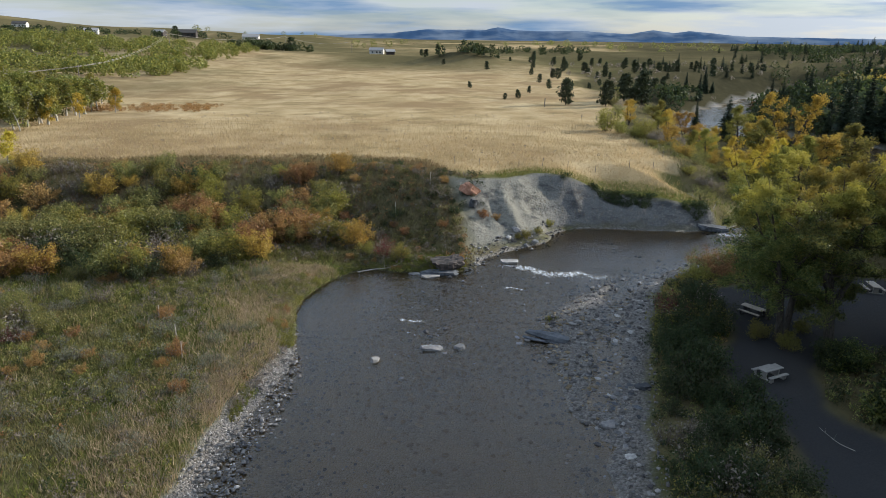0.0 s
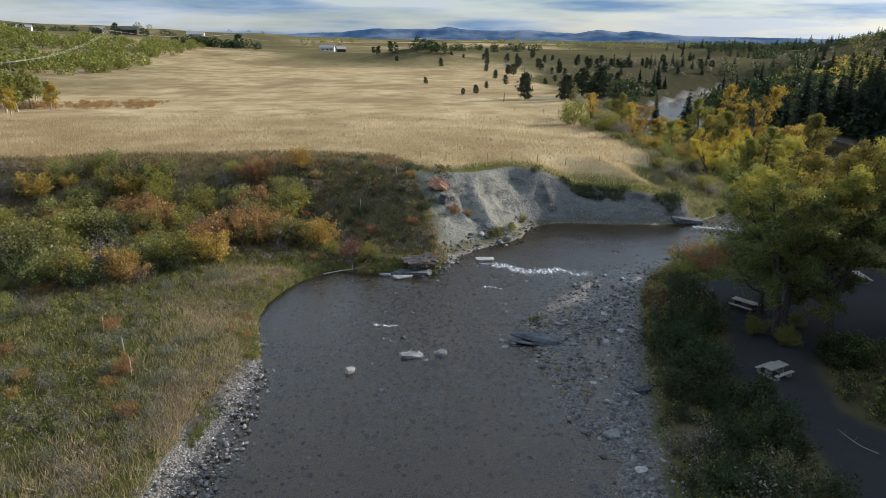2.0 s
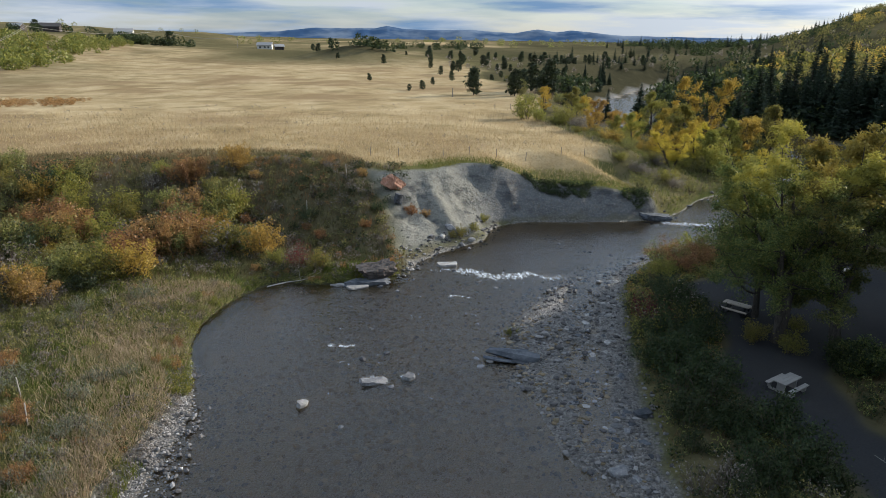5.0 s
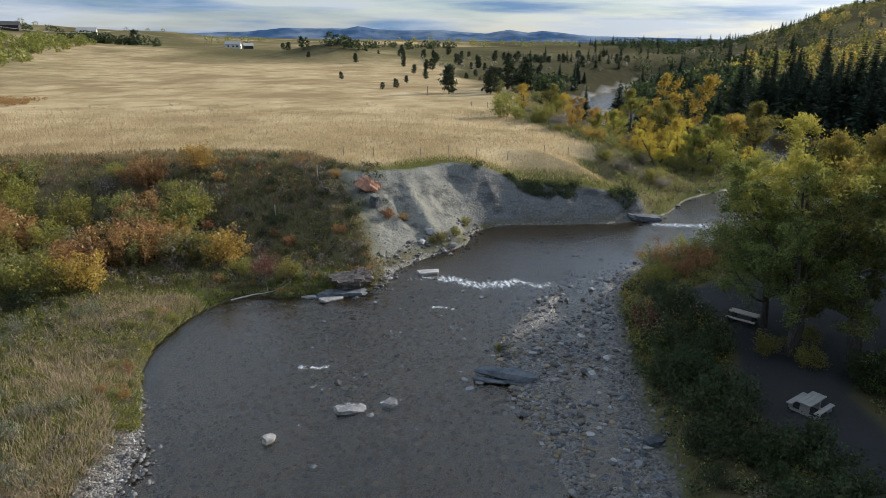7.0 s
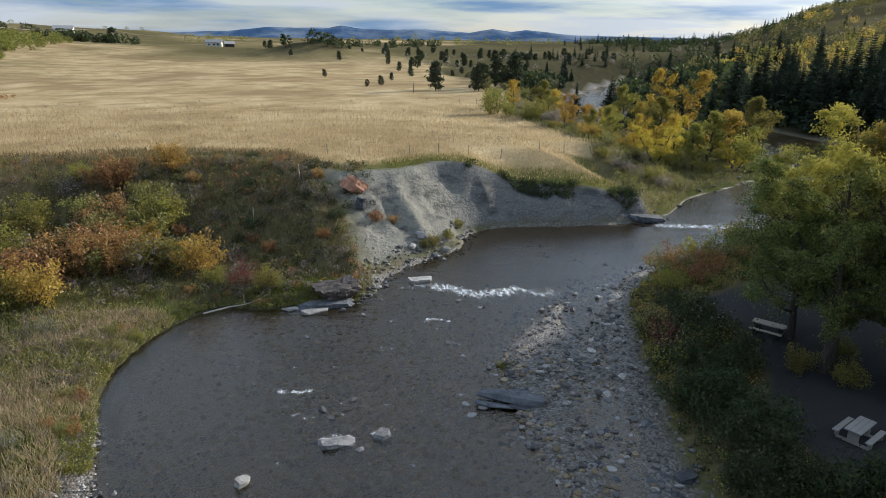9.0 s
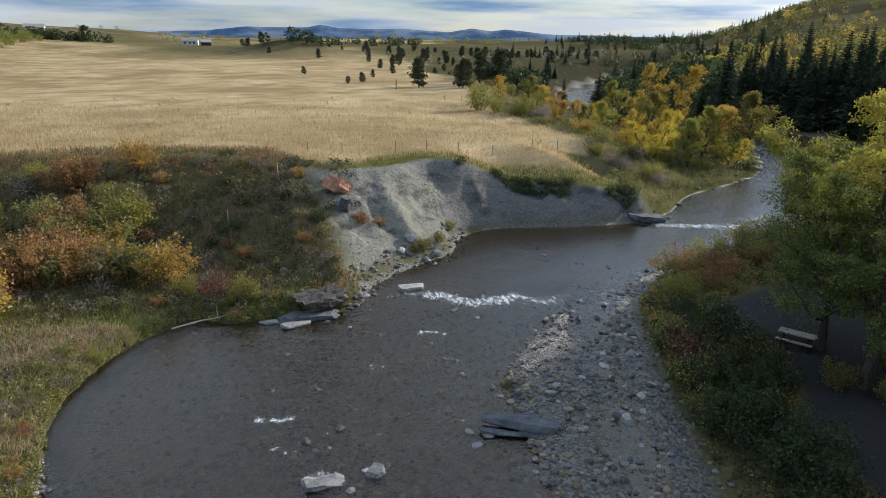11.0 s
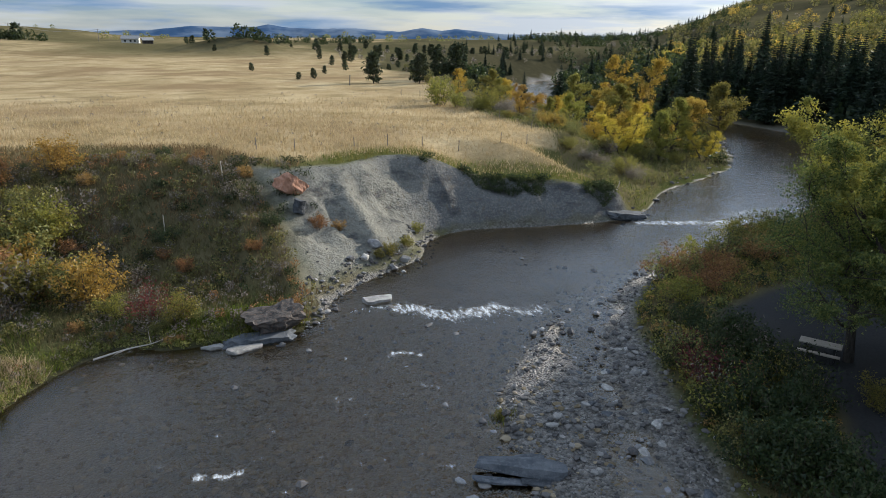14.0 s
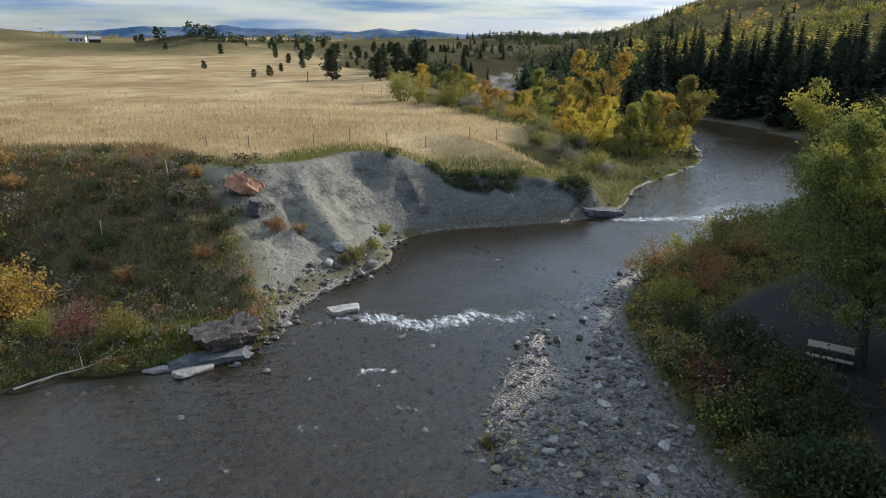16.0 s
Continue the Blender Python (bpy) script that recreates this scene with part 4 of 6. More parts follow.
def block_mesh(seed, size, cuts=7, layers=0.0, wear=0.08):
    """A quarried-looking block: a box with broken, layered and worn faces."""
    bm = bmesh.new()
    bmesh.ops.create_cube(bm, size=1.0)
    bmesh.ops.subdivide_edges(bm, edges=bm.edges[:], cuts=cuts, use_grid_fill=True)
    rng = random.Random(seed)
    off = Vector((rng.uniform(-50, 50), rng.uniform(-50, 50), rng.uniform(-50, 50)))
    sx, sy, sz = size
    planes = [(Vector((rng.gauss(0, 1), rng.gauss(0, 1), rng.gauss(0, 0.7))).normalized(), rng.uniform(0.42, 0.62)) for _ in range(9)]
    for v in bm.verts:
        for n, d in planes:
            over = v.co.dot(n) - d
            if over > 0:
                v.co -= n * over
        p = Vector((v.co.x * sx, v.co.y * sy, v.co.z * sz))
        step = layers * (noise.noise(Vector((off.x, off.y, math.floor(p.z / 0.16) * 3.7 + off.z))))
        k = 1 + wear * (noise.noise(p * 1.3 + off) * 2 + noise.noise(p * 4 + off)) + step
        v.co = Vector((p.x * k, p.y * k, p.z * (1 + wear * noise.noise(p * 2 + off))))
    vs = np.array([v.co[:] for v in bm.verts])
    fs = np.array([[v.index for v in f.verts] for f in bm.faces])
    bm.free()
    return vs, fs


def block(name, seed, material, label, x, y, size, turn, lift=0.0, tilt=(0, 0), layers=0.06, wear=0.1):
    vs, fs = block_mesh(seed, size, 7, layers, wear)
    ob = link_mesh(name, vs, fs, material)
    ob.matrix_basis = pose(x, y, max(height(x, y), -0.25) + lift, tilt[0], tilt[1], turn)
    return tagged(ob, label, "rock")


def scatter_stones(name, spots, sizes, seed, material, label, sink=0.25, kinds=8):
    """Many small stones in one mesh."""
    rng = np.random.default_rng(seed)
    kind = [stone_mesh(900 + i, rng.uniform(0.45, 0.8), 1, 0.5) for i in range(kinds)]
    spots = np.asarray(spots)
    zs = np.maximum(land(spots[:, 0], spots[:, 1])[0], -0.3)
    vs, fs, count = [], [], 0
    for (x, y), s, z in zip(spots, sizes, zs):
        v, f = kind[rng.integers(kinds)]
        a = rng.uniform(0, 6.283)
        ca, sa = math.cos(a), math.sin(a)
        st = np.array([rng.uniform(0.8, 1.35), rng.uniform(0.7, 1.0), rng.uniform(0.7, 1.0)]) * s
        w = v * st
        w = np.column_stack([w[:, 0] * ca - w[:, 1] * sa + x, w[:, 0] * sa + w[:, 1] * ca + y, w[:, 2] + z + s * 0.3 * (0.5 - sink)])
        vs.append(w)
        fs.append(f + count)
        count += len(v)
    return tagged(link_mesh(name, np.vstack(vs), np.vstack(fs), material), label, "stones", kind="stuff")


def grass(name, xy, high, wide, seed, material, label, lean=0.35, blades=1):
    """Standing blades, one triangle each."""
    rng = np.random.default_rng(seed)
    xy = np.repeat(np.asarray(xy, float), blades, axis=0)
    n = len(xy)
    if blades > 1:
        xy = xy + rng.normal(size=(n, 2)) * 0.09
    z = land(xy[:, 0], xy[:, 1])[0] - 0.03
    h = np.ones(n) * high * rng.uniform(0.55, 1.3, n)
    a, tilt, b = rng.uniform(0, 6.283, n), rng.normal(size=(n, 2)) * lean, rng.uniform(0, 3.14, n)
    w = np.ones(n) * wide * rng.uniform(0.6, 1.4, n) * 0.5
    p = np.column_stack([xy, z])
    side = np.column_stack([np.cos(b) * w, np.sin(b) * w, np.zeros(n)])
    tip = p + np.column_stack([tilt[:, 0] * h, tilt[:, 1] * h, h])
    v = np.stack([p - side, p + side, tip], 1).reshape(-1, 3)
    return tagged(link_mesh(name, v, np.arange(3 * n).reshape(-1, 3), material), label, "grass", kind="stuff")


def spread(n, x0, x1, y0, y1, seed, test=None):
    """Random spots in a rectangle that pass the test, which takes x, y and the zones."""
    rng = np.random.default_rng(seed)
    got = []
    for _ in range(60):
        x, y = rng.uniform(x0, x1, n * 2), rng.uniform(y0, y1, n * 2)
        if test:
            ok = test(x, y, land(x, y)[1], rng)
            x, y = x[ok], y[ok]
        got.append(np.column_stack([x, y]))
        if sum(map(len, got)) >= n:
            break
    return np.vstack(got)[:n]


def spots_of(xy, lo, hi, seed):
    rng = np.random.default_rng(seed)
    return [(x, y, rng.uniform(lo, hi), rng.uniform(0, 6.28)) for x, y in xy]


def share(spots, protos, group, seed=0, weights=None):
    """Deals the spots out among the prototypes."""
    rng = np.random.default_rng(seed)
    pick = rng.choice(len(protos), len(spots), p=weights)
    pick[:len(protos)] = np.arange(len(protos))[:len(spots)]
    for i, p in enumerate(protos):
        own = [s for s, k in zip(spots, pick) if k == i]
        if own:
            planted(p, own, group)


# ---- distance ----
AZ = [-60, -30, -14, -10.8, -6.5, -3.6, -0.7, 1.5, 4.2, 5.1, 6.3, 9.0, 11.8, 15.5, 17.4, 19.0, 20.1, 21.8, 24.1, 31.8, 60]
HI = [0, 0, 4, 11, 27, 36, 62, 60, 65, 80, 63, 57, 62, 47, 71, 55, 66, 56, 38, 33, 14]


def distant_range():
    a = np.linspace(-60, 60, 700)
    h = np.interp(a, AZ, HI) + 3.0 * fbm(a, a * 0, 1.6, 4, 71) + 1.2 * fbm(a, a * 0, 0.35, 3, 72)
    rows = []
    for k, (r, f) in enumerate([(4560, 0.35), (4520, 1.0), (4440, 0.80), (4360, 0.55), (4280, 0.30), (4180, 0.12), (4080, 0.0)]):
        wob = 1 + 0.35 * fbm(a * 1.0, a * 0 + k * 3.1, 1.1, 4, 74) * (0.0 if k < 2 else 1.0)
        z = -8 + (h + 8) * f * wob
        rows.append(np.column_stack([np.sin(np.radians(a)) * r, np.cos(np.radians(a)) * r, z]))
    v = np.vstack(rows)
    n = len(a)
    idx = np.arange(n * 7).reshape(7, n)
    q = np.stack([idx[:-1, :-1], idx[1:, :-1], idx[1:, 1:], idx[:-1, 1:]], -1).reshape(-1, 4)
    # the blue of distant haze is mixed into the hills' base colour
    k = Mat("painted_haze_blue")
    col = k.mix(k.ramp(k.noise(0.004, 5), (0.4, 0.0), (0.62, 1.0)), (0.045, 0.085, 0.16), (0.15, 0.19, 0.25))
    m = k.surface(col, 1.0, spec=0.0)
    return tagged(link_mesh("backdrop", v, q, m, flat=False), "range of low distant hills on the horizon, blue haze put into their colour", "hills", kind="structure")


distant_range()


def far_scrub(name, xy, size, seed, material, label, per=40, grain=0.3):
    """Woods too far to count: clumps of leaves on the slopes."""
    rng = np.random.default_rng(seed)
    z = land(xy[:, 0], xy[:, 1])[0]
    big = rng.uniform(0.6, 1.25, len(xy)) * size
    c = np.repeat(np.column_stack([xy, z + big * 0.45]), per, axis=0)
    b = np.repeat(big, per)[:, None]
    off = rng.normal(size=c.shape)
    off /= np.linalg.norm(off, axis=1)[:, None]
    off *= rng.uniform(0.3, 1.0, len(c))[:, None] ** 0.5
    c = c + off * b * np.array([0.55, 0.55, 0.5])
    s = Soup()
    s.leaves(c, b[:, 0] * grain, rng, slim=0.75)
    return tagged(s.make(name, material), label, "woods", kind="stuff")


def on_hill(x, y, lo=35.0, hi=59.0, near=300, away=930):
    """Spots on the hill behind the right bank, by bearing and distance."""
    a, far = np.degrees(np.arctan2(x, y)), np.hypot(x, y)
    return (a > lo) & (a < hi) & (far > near) & (far < away)


far_scrub("far_woods", np.vstack([spread(560, -330, -110, 255, 345, 301, lambda x, y, z, r: y > 278 + 0.25 * (x + 105) + 14 * fbm(x, y, 40, 2, 7)),
                                  spread(420, -330, -120, 380, 470, 302)]), 5.5, 303, L_ASPEN, "green aspen scrub covering the far slopes", 100, 0.13)
far_scrub("far_woods", np.vstack([spread(70, -150, -95, 500, 545, 304), spread(7, 0, 36, 386, 400, 305), spread(60, 20, 130, 560, 640, 306),
                                  spread(60, -560, -330, 640, 800, 307), spread(45, -380, -180, 560, 640, 308)]), 6.0, 309, L_DARK, "dark green thickets on the far rolling hills", 60, 0.17)
far_scrub("far_woods", np.vstack([spread(60, -400, 900, 700, 1500, 310), spread(50, 150, 900, 560, 1400, 311)]), 8.0, 312, L_OLIVE, "scattered dark woods on the plain below the horizon", 110, 0.11)
far_scrub("far_woods", np.vstack([spread(190, -330, -130, 285, 345, 321), spread(120, -330, -120, 380, 470, 322), spread(60, -130, -84, 115, 150, 323)]), 3.6, 324, L_OLIVE, "olive-green thickets under the far aspens", 60, 0.14)
far_scrub("far_woods", np.vstack([spread(420, 82, 190, 62, 260, 325, lambda x, y, z, r: (z["dr"] < -2.0) & (z["dr"] > -40) & (z["dt"] < 4)), spread(1150, 160, 800, 160, 800, 326, lambda x, y, z, r: on_hill(x, y, 24) & (fbm(x, y, 100, 3, 13) > -0.1))]), 5.6, 327, L_DARK, "dark green brush covering the shaded hillside", 60, 0.14)
far_scrub("far_woods", spread(300, 66, 135, 70, 165, 330, lambda x, y, z, r: (z["dr"] < -1.0) & (z["dr"] > -30)), 2.2, 331, L_DARK, "dark brush along the foot of the far bank", 40, 0.2)
far_scrub("far_woods", spread(300, 56, 380, 150, 420, 328, lambda x, y, z, r: (z["dr"] < -2.0)), 2.4, 329, L_GREY, "grey-brown brush on the far hillside", 30, 0.2)
far_scrub("far_woods", np.vstack([spread(70, 130, 380, 150, 330, 313, lambda x, y, z, r: (fbm(x, y, 40, 2, 17) > 0.0) & (z["dr"] < -30)), spread(150, 180, 800, 160, 780, 332, lambda x, y, z, r: on_hill(x, y) & (fbm(x, y, 90, 2, 16) > 0.15))]), 6.5, 314, L_LIME, "yellow-green brush on the far hillside", 110, 0.11)
far_scrub("far_woods", np.vstack([spread(16, 130, 330, 150, 320, 317, lambda x, y, z, r: (fbm(x, y, 30, 2, 18) > 0.1) & (z["dr"] < -30)), spread(36, 180, 650, 160, 560, 333, lambda x, y, z, r: on_hill(x, y, 37, 59, 300, 640) & (fbm(x, y, 60, 2, 15) > 0.15))]), 6.0, 318, L_AMBER, "golden autumn brush on the far hillside", 110, 0.11)
far_scrub("far_woods", np.vstack([spread(200, 110, 330, 125, 300, 319, lambda x, y, z, r: z["dr"] < -20), spread(720, 180, 800, 160, 780, 334, lambda x, y, z, r: on_hill(x, y) & (fbm(x, y, 120, 3, 14) > -0.3))]), 6.4, 320, L_OLIVE, "olive-brown brush on the far hillside", 70, 0.13)
far_scrub("red_scrub", spread(260, -92, -58, 160, 180, 315), 1.1, 316, L_RUST, "low russet brush in a hollow of the field", 40, 0.16)


# ---- trees ----
rng0 = np.random.default_rng(77)
share([(27.9, 44.0, 1.0, 0.6)], [cottonwood(11, 15.6, 5.2, 2, 100000, 0.10, "tall cottonwood turning yellow at its top, with a double trunk")], "cottonwoods by the clearing")
# the last two spots lie out of view, added to shade the path
share([(30.6, 41.4, 1.0, 2.2), (40.5, 43.5, 0.98, 4.0), (36.5, 35, 0.95, 5.3), (45, 32, 1.0, 1.1), (42.5, 26, 0.95, 0.4)],
      [cottonwood(12, 15.2, 5.0, 1, 92000, 0.105, "tall green cottonwood turning yellow, with a dark forked trunk")], "cottonwoods by the clearing")
share([(28.8, 47.9, 1.0, 1.0), (52, 62, 1.1, 2.5), (46, 63, 0.9, 0.4)],
      [broadleaf("cottonwood_tree", 13, 10.5, 4.4, 1, 30, 46000, 0.095, M_BARK, L_COTTON, "young slender cottonwood with green leaves", clear=0.2)], "cottonwoods by the clearing")

POINT = [(70.2, 107, 0.92), (72, 131, 1.12), (66.5, 113, 0.85), (62, 106, 0.72), (57, 102, 0.62), (53, 107, 0.68), (49, 99.5, 0.5), (61, 120, 0.8), (46, 108, 0.52),
         (42.5, 117, 0.48), (52, 121, 0.62), (44, 128, 0.5), (49, 136, 0.6), (57, 133, 0.7), (66, 126, 0.85), (75, 123, 0.7), (42, 141, 0.5),
         (54, 112, 0.5), (60, 112, 0.6), (47, 116, 0.45), (64, 101.5, 0.4), (50, 146, 0.6), (58, 150, 0.7), (67, 143, 0.8)]
share([(x, y, s, (x * 7 + y) % 6.28) for x, y, s in POINT],
      [broadleaf("autumn_tree", 21, 12.5, 3.8, 1, 26, 10500, 0.19, M_BARK, L_LIME, "small riverside tree with yellow-green autumn leaves", clear=0.16, lean=0.2, puff=0.36, boughs=4),
       broadleaf("autumn_tree", 22, 14, 3.2, 2, 28, 10500, 0.19, M_BARK, L_YELLOW, "small riverside tree with bright yellow autumn leaves", clear=0.14, lean=0.14, puff=0.34, boughs=4),
       broadleaf("autumn_tree", 23, 11, 3.7, 2, 24, 9500, 0.19, M_BARK, L_AMBER, "small riverside tree with amber autumn leaves", clear=0.1, lean=0.16, puff=0.36, boughs=4)],
      "autumn trees on the point", 5, [0.36, 0.42, 0.22])

aspen_xy = np.vstack([spread(110, -128, -77, 116, 165, 401, lambda x, y, z, r: (x < -75 - 0.12 * (y - 118) - 4 * fbm(x, y, 12, 2, 9)) & (y > 116 + 0.12 * (x + 128))),
                      spread(110, -190, -88, 165, 232, 403, lambda x, y, z, r: x < -84 - 0.55 * (y - 170))])
share(spots_of(aspen_xy, 0.8, 1.25, 402),
      [broadleaf("aspen_tree", 31, 8.5, 1.9, 1, 14, 1300, 0.32, M_BARK_PALE, L_ASPEN, "slim green aspen with a pale trunk", clear=0.3, puff=0.5, boughs=2),
       broadleaf("aspen_tree", 32, 8.5, 2.1, 1, 14, 1300, 0.32, M_BARK_PALE, L_LIME, "slim aspen with yellow-green leaves and a pale trunk", clear=0.28, puff=0.5, boughs=2),
       broadleaf("aspen_tree", 33, 7.0, 2.2, 2, 14, 1300, 0.32, M_BARK_PALE, L_OLIVE, "bushy olive-green aspen with a pale trunk", clear=0.15, puff=0.5, boughs=2)],
      "aspen grove", 3, [0.5, 0.2, 0.3])
share([(-79.5, 132, 0.8, 0.3), (-78.5, 160, 0.75, 1.3), (-80, 146, 0.7, 2.0), (-64, 84, 0.75, 2.0), (-62, 90, 0.62, 0.2)],
      [broadleaf("aspen_tree", 34, 8.5, 2.2, 1, 16, 2200, 0.28, M_BARK_PALE, L_YELLOW, "slim aspen with golden leaves and a pale trunk", clear=0.2, puff=0.5, boughs=2)], "aspen grove")

fir_xy = np.vstack([spread(110, 74, 128, 72, 160, 410, lambda x, y, z, r: (z["dr"] < -1.5) & (z["dr"] > -16) & (x > 84)), spread(30, 80, 165, 70, 165, 411, lambda x, y, z, r: (z["dr"] < -2.5) & (r.uniform(size=len(x)) < np.exp((z["dr"] + 4) / 9))),
                    spread(52, 100, 200, 165, 290, 412, lambda x, y, z, r: (z["dr"] < -4) & (z["dt"] < 2) & (r.uniform(size=len(x)) < np.exp((z["dr"] + 4) / 40)))])
share([(x, y, s * (1.15 if y < 165 else 0.72), t) for x, y, s, t in spots_of(fir_xy, 0.42, 1.02, 413)] + [(69, 153, 0.75, 1.0), (64, 160, 0.55, 2.0), (73, 149, 0.6, 0.4), (58, 166, 0.45, 0.9)],
      [conifer("fir_tree", 41, 17, 3.4, L_FIR, "tall dark green fir on the shaded bank"),
       conifer("fir_tree", 42, 16, 2.7, L_FIR, "narrow dark green fir on the shaded bank", ragged=0.45),
       conifer("fir_tree", 43, 14, 3.6, L_FIR, "broad ragged dark fir on the shaded bank", layers=32, ragged=0.5, droop=0.2)], "firs along the far bank", 8)
hill_xy = np.vstack([spread(56, 180, 420, 240, 560, 421, lambda x, y, z, r: (fbm(x, y, 70, 2, 19) < 0.0) & (np.hypot(x, y) > 300)), spread(70, 230, 360, 440, 560, 422),
                     spread(24, 100, 190, 300, 420, 423), spread(150, 470, 760, 620, 900, 426, lambda x, y, z, r: np.abs(np.hypot(x, y) - 880) < 70)])
share([(x, y, s * (0.75 if y < 600 else 1.25), t) for x, y, s, t in spots_of(hill_xy, 0.45, 0.85, 424)], [conifer("spruce_tree", 44, 13, 3.0, L_FIR, "dark spruce on the far hillside", layers=20, arms=7),
                                          conifer("spruce_tree", 45, 11, 2.8, L_PINE, "dark green spruce on the far hillside", layers=18, arms=7)], "spruces on the hill", 9)
bluff_xy = np.vstack([spread(22, 40, 100, 205, 330, 431, lambda x, y, z, r: z["dr"] < -2), spread(16, 50, 78, 190, 222, 432, lambda x, y, z, r: z["dr"] < -2),
                      spread(26, -10, 120, 330, 470, 433), spread(26, 62, 175, 215, 400, 435, lambda x, y, z, r: (z["dr"] < -3) & (np.degrees(np.arctan2(x, y)) > 15))])
share(spots_of(bluff_xy, 0.4, 0.9, 434) + [(36.2, 184, 1.1, 0), (46.5, 180.5, 1.05, 2), (25, 203, 0.45, 1), (20.5, 198, 0.33, 2), (31, 222, 0.36, 0.5), (12, 240, 0.4, 0.7),
                                            (56, 196, 1.2, 4), (60, 192, 1.5, 1), (-108, 516, 1.7, 2), (-240, 640, 1.5, 3)],
      [pine("pine_tree", 51, 6.2, 2.0, "small rounded dark green pine on the dry grassland"),
       pine("pine_tree", 52, 6.8, 1.7, "small open dark green pine on the dry grassland")], "pines on the grassland", 6)


# ---- shrubs ----
S_OLIVE = shrub("willow_shrub", 61, L_OLIVE, "olive-green willow shrub on the river bank")
S_RUST = shrub("willow_shrub", 62, L_RUST, "rust-brown willow shrub on the river bank", wide=0.8)
S_AMBER = shrub("willow_shrub", 63, L_AMBER, "amber-leaved willow shrub on the river bank", upright=1.4)
S_LIME = shrub("willow_shrub", 64, L_LIME, "yellow-green willow shrub on the river bank", upright=1.2)
S_GREY = shrub("bare_shrub", 65, L_GREY, "half-bare grey-brown shrub in the brush", stems=22, leaves=330, leaf=0.06)
S_DARK = shrub("alder_shrub", 66, L_DARK, "dense dark green alder shrub by the river", leaves=2400, wide=1.05)
S_RED = shrub("dogwood_shrub", 67, L_RED, "crimson-leaved dogwood shrub in the brush", leaves=800)
S_SAGE = shrub("sagebrush", 68, L_SAGE, "silvery grey-green sagebrush on the bank", stems=14, leaves=420, leaf=0.06, flare=0.9)
left_xy = spread(215, -64, -12, 56, 88, 441, lambda x, y, z, r: (z["dr"] < -5) & (z["dt"] < -1.0) & (y > 57 + 0.0 * x + 3 * fbm(x, y, 8, 2, 23)) & ((x < -22) | (y > 66)) & ((x < -13) | (y > 74)) & (r.uniform(size=len(x)) < 1.15 - 0.6 * smooth(72, 86, y)))
left = spots_of(left_xy, 1.6, 3.9, 442)
knoll = [(-9.6, 69.0, 3.3, 0.2), (-10.9, 70.2, 2.6, 1.1), (-16.2, 70.4, 3.2, 2.0), (-20.8, 71.5, 3.2, 0.8), (-19.6, 63.0, 3.4, 1.9), (-22.5, 62.2, 3.5, 2.8), (-26.0, 62.0, 3.0, 0.7)]
share(left, [S_OLIVE, S_RUST, S_AMBER, S_LIME, S_GREY, S_DARK], "shrubs on the left bank", 12, [0.25, 0.24, 0.15, 0.15, 0.15, 0.06])


def more(proto, spots, group):
    for x, y, s, a in spots:
        m = Matrix.LocRotScale((x, y, height(x, y) - 0.06 * s), Euler((0, 0, a)), None)
        ob = copy_thing(proto, m)
        ob.matrix_basis = m @ Matrix.Diagonal((s, s, s, 1))
        tagged(ob, group=group)


more(S_AMBER, [knoll[0], knoll[4]], "shrubs on the left bank")
more(S_OLIVE, [knoll[1], knoll[6], (-12.5, 70.6, 2.4, 0.6)], "shrubs on the left bank")
more(S_RUST, [knoll[2], knoll[3], (5.6, 75.2, 1.2, 1.0), (7.3, 75.6, 0.9, 2.0), (2.4, 65.2, 0.8, 0.5), (1.6, 65.0, 0.7, 1.5)], "shrubs on the left bank")
more(S_LIME, [(34.5, 131, 4.6, 0.5), (36.5, 127.5, 2.4, 2.0), (39.5, 123, 3.6, 1.0), knoll[5], (-4.3, 64.9, 1.9, 0.3), (-8.2, 66.6, 1.5, 1.9), (-12.6, 58.4, 0.9, 0.4), (10.8, 73.3, 1.1, 1.0), (12.6, 74.8, 1.0, 2.2), (14.6, 78.6, 1.0, 0.7), (9.8, 72.8, 0.8, 2.2)], "shrubs on the left bank")
slope_xy = spread(54, -24, 3, 68, 90, 457, lambda x, y, z, r: (z["cliff"] < 0.2) & (z["dr"] < -3) & (z["dt"] < 2))
more(S_GREY, spots_of(slope_xy[:22], 0.7, 1.5, 458), "shrubs on the slope")
more(S_RUST, spots_of(slope_xy[22:38], 0.6, 1.3, 459), "shrubs on the slope")
more(S_DARK, spots_of(slope_xy[38:], 0.6, 1.4, 460), "shrubs on the slope")
edge_xy = spread(46, -16, 2, 46, 66, 476, lambda x, y, z, r: (z["dr"] < -0.3) & (z["dr"] > -2.2))
more(S_GREY, spots_of(edge_xy[:14], 0.4, 0.9, 477), "shrubs at the water's edge")
more(S_OLIVE, spots_of(edge_xy[14:32], 0.4, 0.9, 478), "shrubs at the water's edge")
more(S_RUST, spots_of(edge_xy[32:], 0.4, 0.8, 479), "shrubs at the water's edge")
planted(S_RED, [(-6.0, 65.9, 2.3, 0.4), (20.6, 48.4, 2.5, 1.4), (21.2, 50.2, 2.0, 0.2), (-33.5, 42.0, 1.2, 1.0), (-36, 47, 1.0, 2.0)], "crimson dogwoods")
more(S_GREY, [(x, y, s, x) for x, y, s in ((-33.0, 42.5, 2.4), (-35.5, 46, 2.0), (-30.5, 50.5, 1.8), (-34, 39, 1.6), (-6.5, 68.0, 1.6), (-13.8, 67.5, 1.7))], "shrubs on the left bank")
